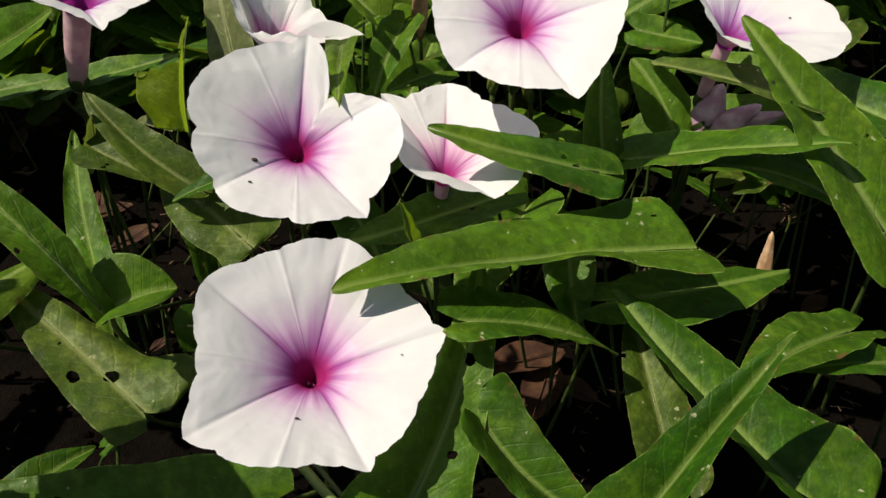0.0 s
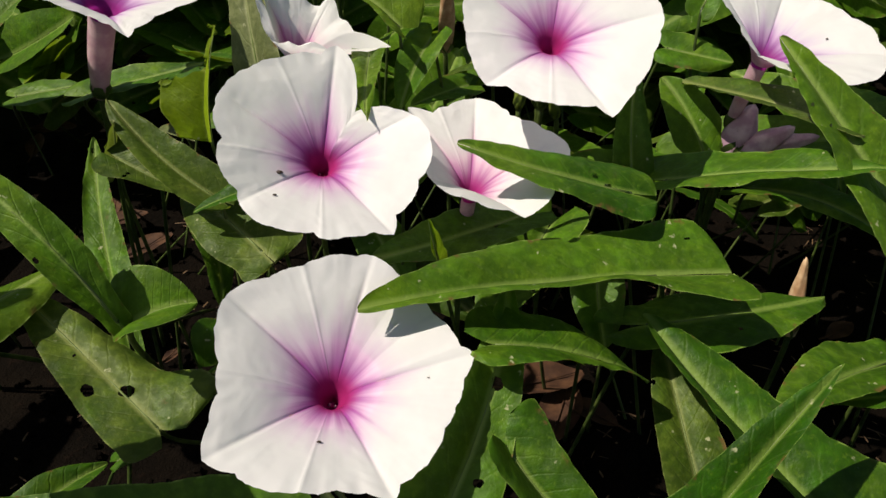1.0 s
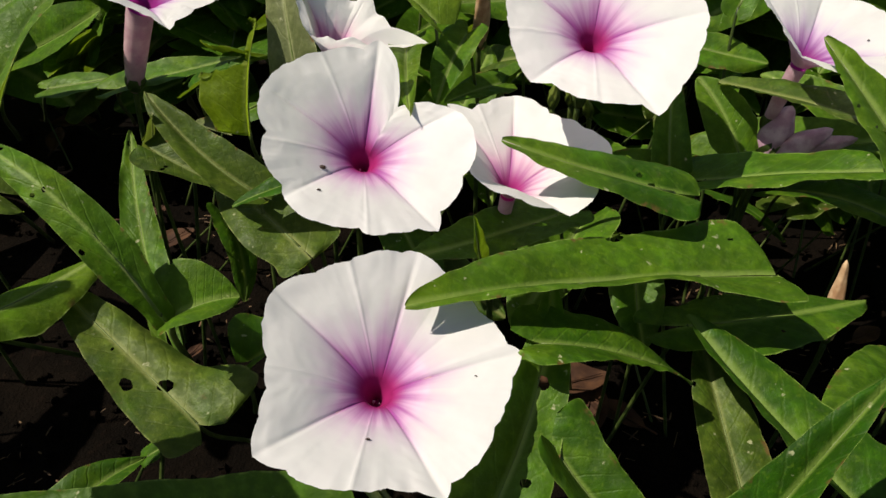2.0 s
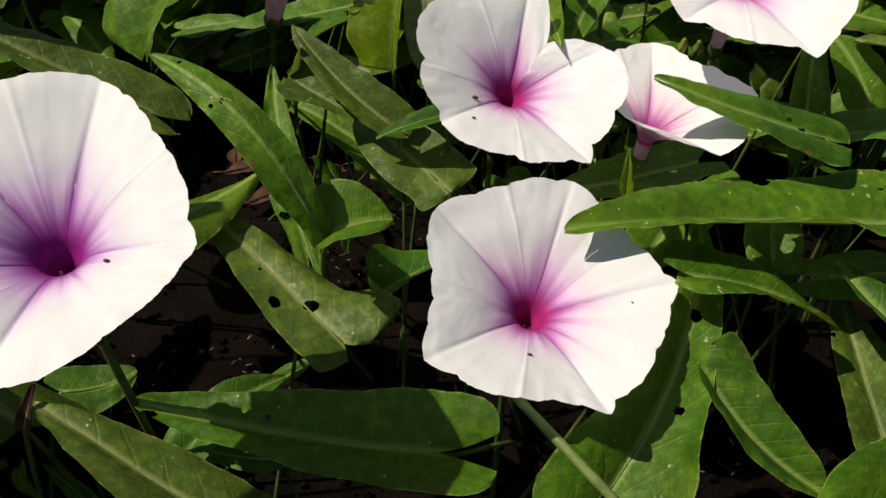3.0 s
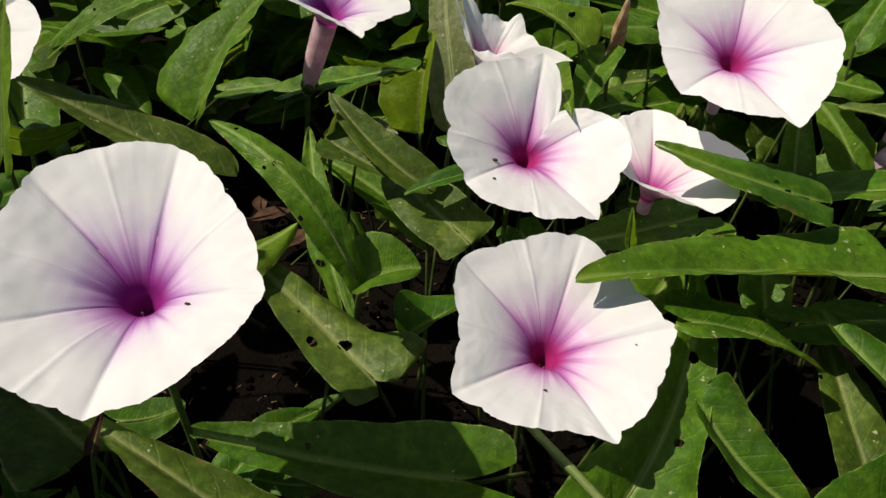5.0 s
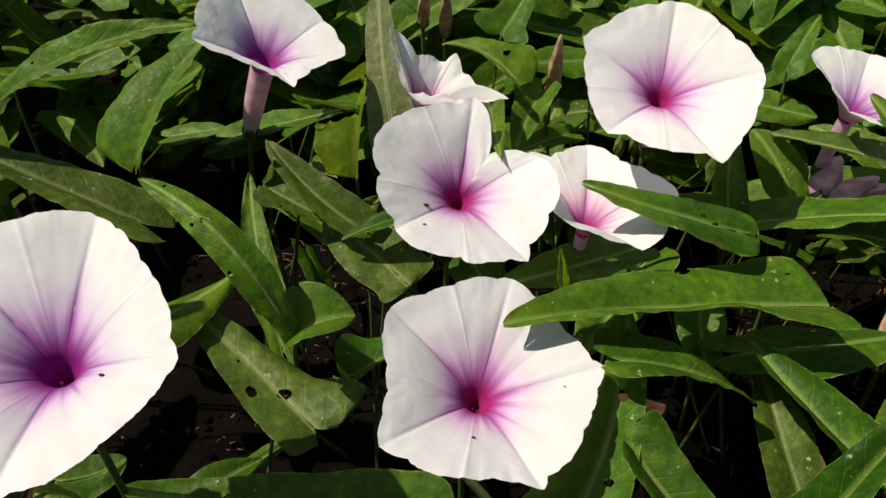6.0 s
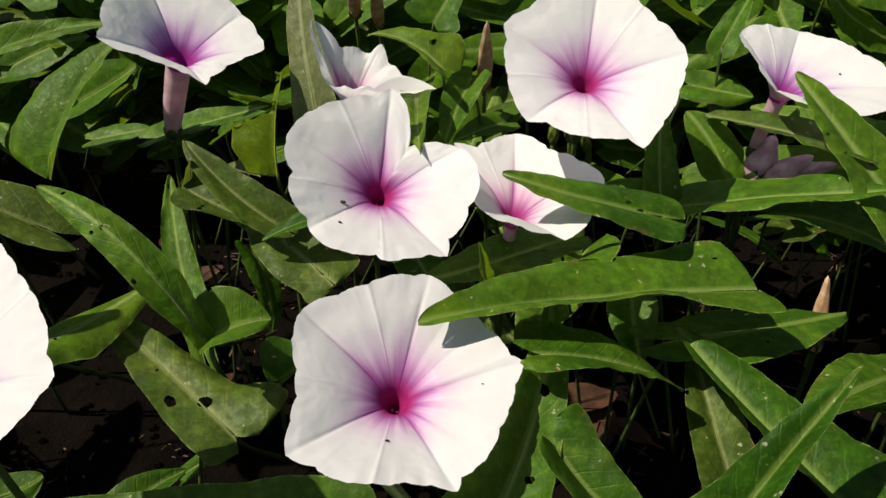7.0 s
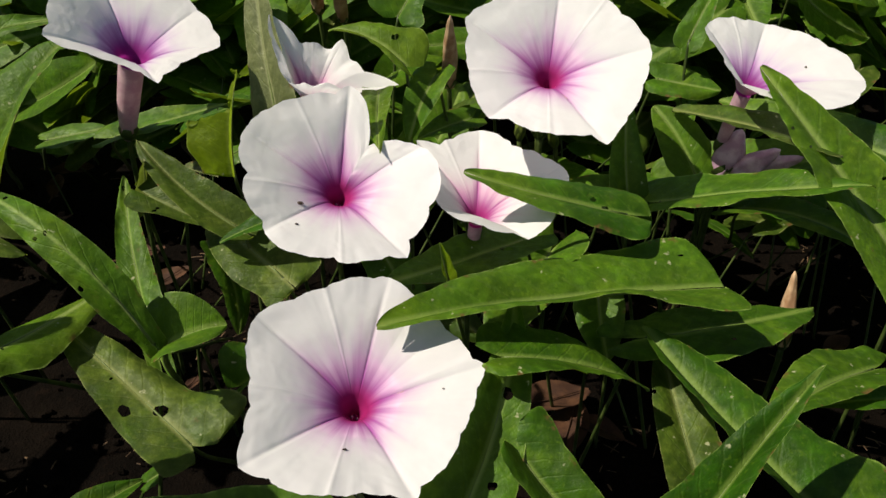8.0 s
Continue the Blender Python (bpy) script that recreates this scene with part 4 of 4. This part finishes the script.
# ---- buds, spent flowers and a furled young leaf ----
bud((0.0205, 0.2935, 0.0830), (0.0207, 0.2949, 0.0730), 0.0022, (0.0237, 0.3049, -0.0740), GREEN_BUD, "small closed green bud in the shade under a flower", "flower_bud")
bud((0.0276, 0.2986, 0.0800), (0.0291, 0.3019, 0.0700), 0.0022, (0.0321, 0.3119, -0.0740), GREEN_BUD, "small closed green bud in the shade under a flower", "flower_bud")
bud((0.0342, 0.2975, 0.0740), (0.0376, 0.3031, 0.0640), 0.0022, (0.0406, 0.3131, -0.0740), GREEN_BUD, "small closed green bud in the shade under a flower", "flower_bud")
bud((0.1181, 0.2206, 0.0580), (0.1184, 0.2120, 0.0280), 0.0027, (0.1224, 0.2180, -0.0740), BUD, "closed pale pinkish bud on a thin green stalk", "flower_bud")
bud((-0.0091, 0.3018, 0.1250), (-0.0102, 0.3216, 0.0850), 0.0031, (-0.0062, 0.3276, -0.0740), BUD, "slender pinkish-brown closed bud standing upright", "flower_bud")
bud((-0.0715, 0.3501, 0.1300), (-0.0759, 0.3751, 0.1000), 0.0030, (-0.0719, 0.3811, -0.0740), BUD, "slender pinkish-brown closed bud standing upright", "flower_bud")
bud((-0.0607, 0.3425, 0.1300), (-0.0642, 0.3768, 0.0950), 0.0030, (-0.0602, 0.3828, -0.0740), BUD, "slender pinkish-brown closed bud standing upright", "flower_bud")
bud((0.1135, 0.2868, 0.0800), (0.1070, 0.2830, 0.0600), 0.0062, (0.1120, 0.2968, -0.0740), SPENT, "faded purple spent flower, furled, behind a leaf", "spent_flower", 0.25)
bud((0.1363, 0.2738, 0.0740), (0.1100, 0.2840, 0.0580), 0.0046, (0.1180, 0.2952, -0.0740), SPENT, "faded purple spent flower, furled, behind a leaf", "spent_flower", 0.3)
bud((0.1272, 0.2768, 0.0760), (0.1095, 0.2790, 0.0600), 0.0050, (0.1150, 0.2930, -0.0740), SPENT, "faded mauve spent flower, furled, catching the sun", "spent_flower", 0.2)



# ---- leaves added beyond the view to cast shade on those below ----
leaf((-0.262, 0.098, 0.108), (-0.186, 0.092, 0.104), 0.026, 0, 5, 5, 0.02, 0, 0, 0.2, 2.2, 1.0, label="unseen broad dull green leaf added to shade the leaves by a large white flower")
leaf((-0.290, 0.222, 0.150), (-0.213, 0.214, 0.152), 0.019, 0, 8, 8, 0.03, 0, 0, 0.2, 1.9, 1.0, label="broad green leaf added beyond the view to shade a dusty leaf below")


# ---- undergrowth ----
def stencil(seed):
    """A leaf of average build, standing at the origin, to be repeated in the undergrowth."""
    r = random.Random(seed)
    size = r.uniform(0.042, 0.07)
    ob = leaf((0, 0, 0.03), (size, 0, 0.03 + r.uniform(-0.012, 0.014)), size * r.uniform(0.22, 0.36), r.uniform(-15, 15), r.uniform(-8, 22), r.uniform(-8, 22), r.uniform(-0.02, 0.09), r.uniform(-0.05, 0.05), r.uniform(-15, 15), r.uniform(0.16, 0.28), r.uniform(1.15, 1.7),
              holes=((r.uniform(0.2, 0.7), r.uniform(-0.6, 0.6), 0.0012),), foot=(-0.012, 0.004, -0.08), mat=(DUSTY, LEAF, FRESH)[seed % 3], label="low green filler leaf of the undergrowth, some added out of view for shade", stalk=0.0006)
    return ob


def scatter():
    r = random.Random(4)
    forms = [stencil(k) for k in range(8)]
    spots = [(-0.36 + 0.09 * k, 0.47 + 0.02 * (k % 3), 0.055, 0, 0, 40 * k) for k in range(8)]
    for ob, s in zip(forms, spots):
        ob.matrix_basis = pose(*s)
    for k in range(120):
        x, y, z = r.uniform(-0.36, 0.30), r.uniform(0.27, 0.50), r.uniform(-0.03, 0.05)
        if -0.31 < x < -0.15 and y < 0.43:
            continue
        copy_thing(forms[k % 8], pose(x, y, z, r.uniform(-36, 36), r.uniform(-32, 26), r.uniform(0, 360)))
    # a band of leaves added out of view on the left, to shade the ground
    for k in range(34):
        y = r.uniform(-0.03, 0.22)
        x = -0.225 - 0.62 * max(0.0, y - 0.06) - r.uniform(0.0, 0.075)
        copy_thing(forms[k % 8], pose(x, y, r.uniform(0.045, 0.085), r.uniform(-18, 18), r.uniform(-14, 14), r.uniform(0, 360)))


def far_leaves():
    """The rest of the patch, out of reach: many leaves in one mesh."""
    r = random.Random(5)
    nets = []
    for k in range(10):
        size = r.uniform(0.042, 0.07)
        args = ((0, 0, 0.03), (size, 0, 0.03 + r.uniform(-0.012, 0.014)), size * r.uniform(0.22, 0.36), r.uniform(-15, 15), r.uniform(-8, 22), r.uniform(-8, 22), r.uniform(-0.02, 0.09), r.uniform(-0.05, 0.05), r.uniform(-15, 15), 0.2, r.uniform(1.2, 1.8), 1.0, 0.36, (0, 0), 0.0)
        v, u, _, f = blade_mesh(args, (), 300 + k, 0.0013, 14, 3)
        f = np.array(f)
        nets.append((np.array([tuple(p) for p in v]), f, np.array(u)[f.ravel()]))
    co, fa, uv, first = [], [], [], 0
    for k in range(5200):
        far = abs(r.gauss(0, 1.0)) * 1.5
        t = r.uniform(0, 2 * math.pi)
        x, y = (math.cos(t) * far, 0.3 + math.sin(t) * far) if k > 900 else (r.uniform(-0.6, 0.6), r.uniform(0.42, 0.95))
        if -0.36 < x < 0.30 and -0.12 < y < 0.42:
            continue
        m = pose(x, y, r.uniform(-0.02, 0.075), r.uniform(-36, 36), r.uniform(-32, 26), r.uniform(0, 360))
        v, f, u = nets[k % 10]
        co.append(v @ np.array(m.to_3x3()).T + np.array(m.translation))
        fa.append(f + first)
        uv.append(u)
        first += len(v)
    co, fa, uv = np.concatenate(co), np.concatenate(fa), np.concatenate(uv)
    me = bpy.data.meshes.new("far_leaves")
    me.from_pydata(co.tolist(), [], fa.tolist())
    me.materials.append(FRESH)
    me.uv_layers.new(name="blade").data.foreach_set("uv", uv.astype(np.float32).ravel())
    me.polygons.foreach_set("use_smooth", np.ones(len(me.polygons), dtype=bool))
    tagged(new("far_leaves", me), "dense green arrow-shaped leaves covering the patch around", "foliage", kind="stuff")


scatter()
far_leaves()


# ---- litter on the soil ----
def crumbs():
    r = random.Random(9)
    verts, faces = [], []
    for _ in range(2600):
        x, y = r.uniform(-0.35, 0.3), r.uniform(0.03, 0.5)
        s = r.uniform(0.0008, 0.0034) * (1.6 if r.random() < 0.06 else 1)
        c = Vector((x, y, soil_height(x, y) + s * 0.4))
        first = len(verts)
        for i, (h, n) in enumerate(((-0.7, 4), (0.1, 5), (0.75, 4))):
            for k in range(n):
                t = 2 * math.pi * (k + 0.3 * i) / n
                q = s * r.uniform(0.55, 1.1) * (0.65 if i != 1 else 1)
                verts.append(c + Vector((math.cos(t) * q, math.sin(t) * q * 0.85, h * s * r.uniform(0.7, 1))))
        a, b, d = first, first + 4, first + 9
        faces += [(a, a + 1, b + 1, b), (a + 1, a + 2, b + 2, b + 1), (a + 2, a + 3, b + 3, b + 2), (a + 3, b + 4, b + 3), (a + 3, a, b, b + 4)]
        faces += [(b, b + 1, d + 1, d), (b + 1, b + 2, d + 2, d + 1), (b + 2, b + 3, d + 3, d + 2), (b + 3, b + 4, d + 3), (b + 4, b, d, d + 3), (d, d + 1, d + 2, d + 3)]
    tagged(part("soil_crumbs", verts, faces, SHADED_SOIL, smooth=False), "small brown crumbs and clods of dry soil, their colour darkened for shade", "soil", kind="stuff")


crumbs()


def straw():
    """Tan scraps of dry stalk and husk that lie on the soil in the gaps."""
    r = random.Random(21)
    heaps = [(-0.143, 0.292), (0.189, 0.235), (0.059, 0.208), (-0.222, 0.412), (-0.261, 0.501), (0.199, 0.433)] + [(r.uniform(-0.22, 0.24), r.uniform(0.08, 0.42)) for _ in range(26)]
    verts, faces = [], []
    for k in range(420):
        hx, hy = heaps[k % len(heaps)]
        x, y = r.gauss(hx, 0.012), r.gauss(hy, 0.012)
        size, wide, t = r.uniform(0.001, 0.004) + 0.008 * r.random() ** 4, r.uniform(0.0002, 0.0006), r.uniform(0, 6.3)
        z = soil_height(x, y) + r.uniform(0.0008, 0.006)
        tip = r.uniform(-0.3, 0.3)
        first = len(verts)
        for i in range(4):
            s = i / 3 - 0.5
            for e, h in ((-1, 0), (0, 0.5), (1, 0)):
                w = wide * (1 - 1.4 * s * s) * e
                verts.append((x + math.cos(t) * s * size - math.sin(t) * w, y + math.sin(t) * s * size + math.cos(t) * w, z + s * size * tip + wide * h + size * 0.03 * (1 - 4 * s * s)))
        faces += [(first + i * 3 + e, first + i * 3 + e + 1, first + i * 3 + e + 4, first + i * 3 + e + 3) for i in range(3) for e in (0, 1)]
    tagged(part("straw", verts, faces, STRAW), "scattered tan scraps of dry stalks on the soil", "straw", kind="stuff")


straw()


def vine(a, b, c, d, thick, mat, label, knots=1.0):
    n = 24
    path = bezier(a, b, c, d, n)
    path = [p + Vector((noise.noise(p * 40), noise.noise(p * 40 + Vector((5, 0, 0))), noise.noise(p * 40 + Vector((0, 9, 0))))) * 0.003 * knots for p in path]
    verts, faces = tube(path, [thick * (1 + knots * (0.15 * math.sin(i * 1.7) + (0.35 if i % 8 == 4 else 0))) for i in range(n + 1)], 9)
    tagged(part("creeping_stem", verts, faces, mat), label, "stem", "creeping stems")


def stems():
    r = random.Random(12)
    for k in range(2):
        a = Vector((r.uniform(-0.32, 0.26), r.uniform(0.04, 0.5), -0.068))
        t = r.uniform(0, math.pi)
        d = a + Vector((math.cos(t), math.sin(t), 0)) * r.uniform(0.1, 0.22)
        lift = Vector((0, 0, r.uniform(0.004, 0.06)))
        vine(a, a + (d - a) * 0.3 + lift, a + (d - a) * 0.7 + lift, d, r.uniform(0.0011, 0.0019), VINE if k % 3 else STEM, "dry brown stem lying on the soil" if k % 3 else "thin creeping stem lying on the soil")


stems()
vine((-0.0415, 0.1305, 0.0610), (-0.0329, 0.1191, 0.0630), (-0.0232, 0.1093, 0.0620), (-0.0136, 0.1033, 0.0550), 0.0013, RIB, "pale green stem running out from under a white flower", 0.15)


def dry_leaf(x, y, z, size, turn, seed):
    """A curled dead leaf on the soil."""
    r = random.Random(seed)
    verts = []
    n, m = 14, 6
    for i in range(n + 1):
        s = i / n
        w = 0.26 * math.sin(math.pi * (0.04 + 0.93 * s)) ** 0.8
        for k in range(-m, m + 1):
            u = k / m
            p = Vector(((s - 0.5), u * w, 0.35 * (u * w) ** 2 * 4 + 0.12 * (s - 0.4) ** 2 + 0.03 * noise.noise(Vector((s * 5, u * 2, seed)))))
            verts.append(p * size)
    q = 2 * m + 1
    faces = [(i * q + k, i * q + k + 1, i * q + q + k + 1, i * q + q + k) for i in range(n) for k in range(2 * m)]
    thing = new("dead_leaf")
    part("blade", verts, faces, DRY, thing)
    sv, sf = tube([(-size * 0.75, size * 0.05, size * 0.06), (-size * 0.5, 0, 0.001), (0, 0, 0.001), (size * 0.4, 0, 0.003)], [0.0006, 0.0006, 0.0004, 0.0002], 6)
    part("stalk", sv, sf, DRY, thing)
    thing.matrix_basis = pose(x, y, z, r.uniform(-12, 12), r.uniform(-12, 12), turn)
    tagged(thing, "curled reddish-brown dead leaf on the soil", "dead leaf", "dead leaves on the soil")


dry_leaf(0.0412, 0.2615, -0.065, 0.045, 20, 1)
dry_leaf(0.0625, 0.2451, -0.067, 0.03, 140, 2)
dry_leaf(0.0488, 0.2467, -0.069, 0.04, 70, 3)
dry_leaf(0.0310, 0.2274, -0.063, 0.022, 50, 4)
dry_leaf(-0.1505, 0.2735, -0.065, 0.012, 60, 5)
dry_leaf(-0.3010, 0.4860, -0.063, 0.03, 20, 6)
dry_leaf(-0.3043, 0.4629, -0.063, 0.025, 100, 7)
dry_leaf(-0.2600, 0.5952, -0.063, 0.03, 0, 8)
dry_leaf(-0.1898, 0.3596, -0.065, 0.03, 40, 9)
dry_leaf(0.2034, 0.3007, -0.065, 0.02, 30, 10)
dry_leaf(-0.2114, 0.3804, -0.062, 0.028, 30, 11)
dry_leaf(-0.2243, 0.3951, -0.064, 0.02, 110, 12)
dry_leaf(-0.1298, 0.2570, -0.064, 0.013, 80, 13)
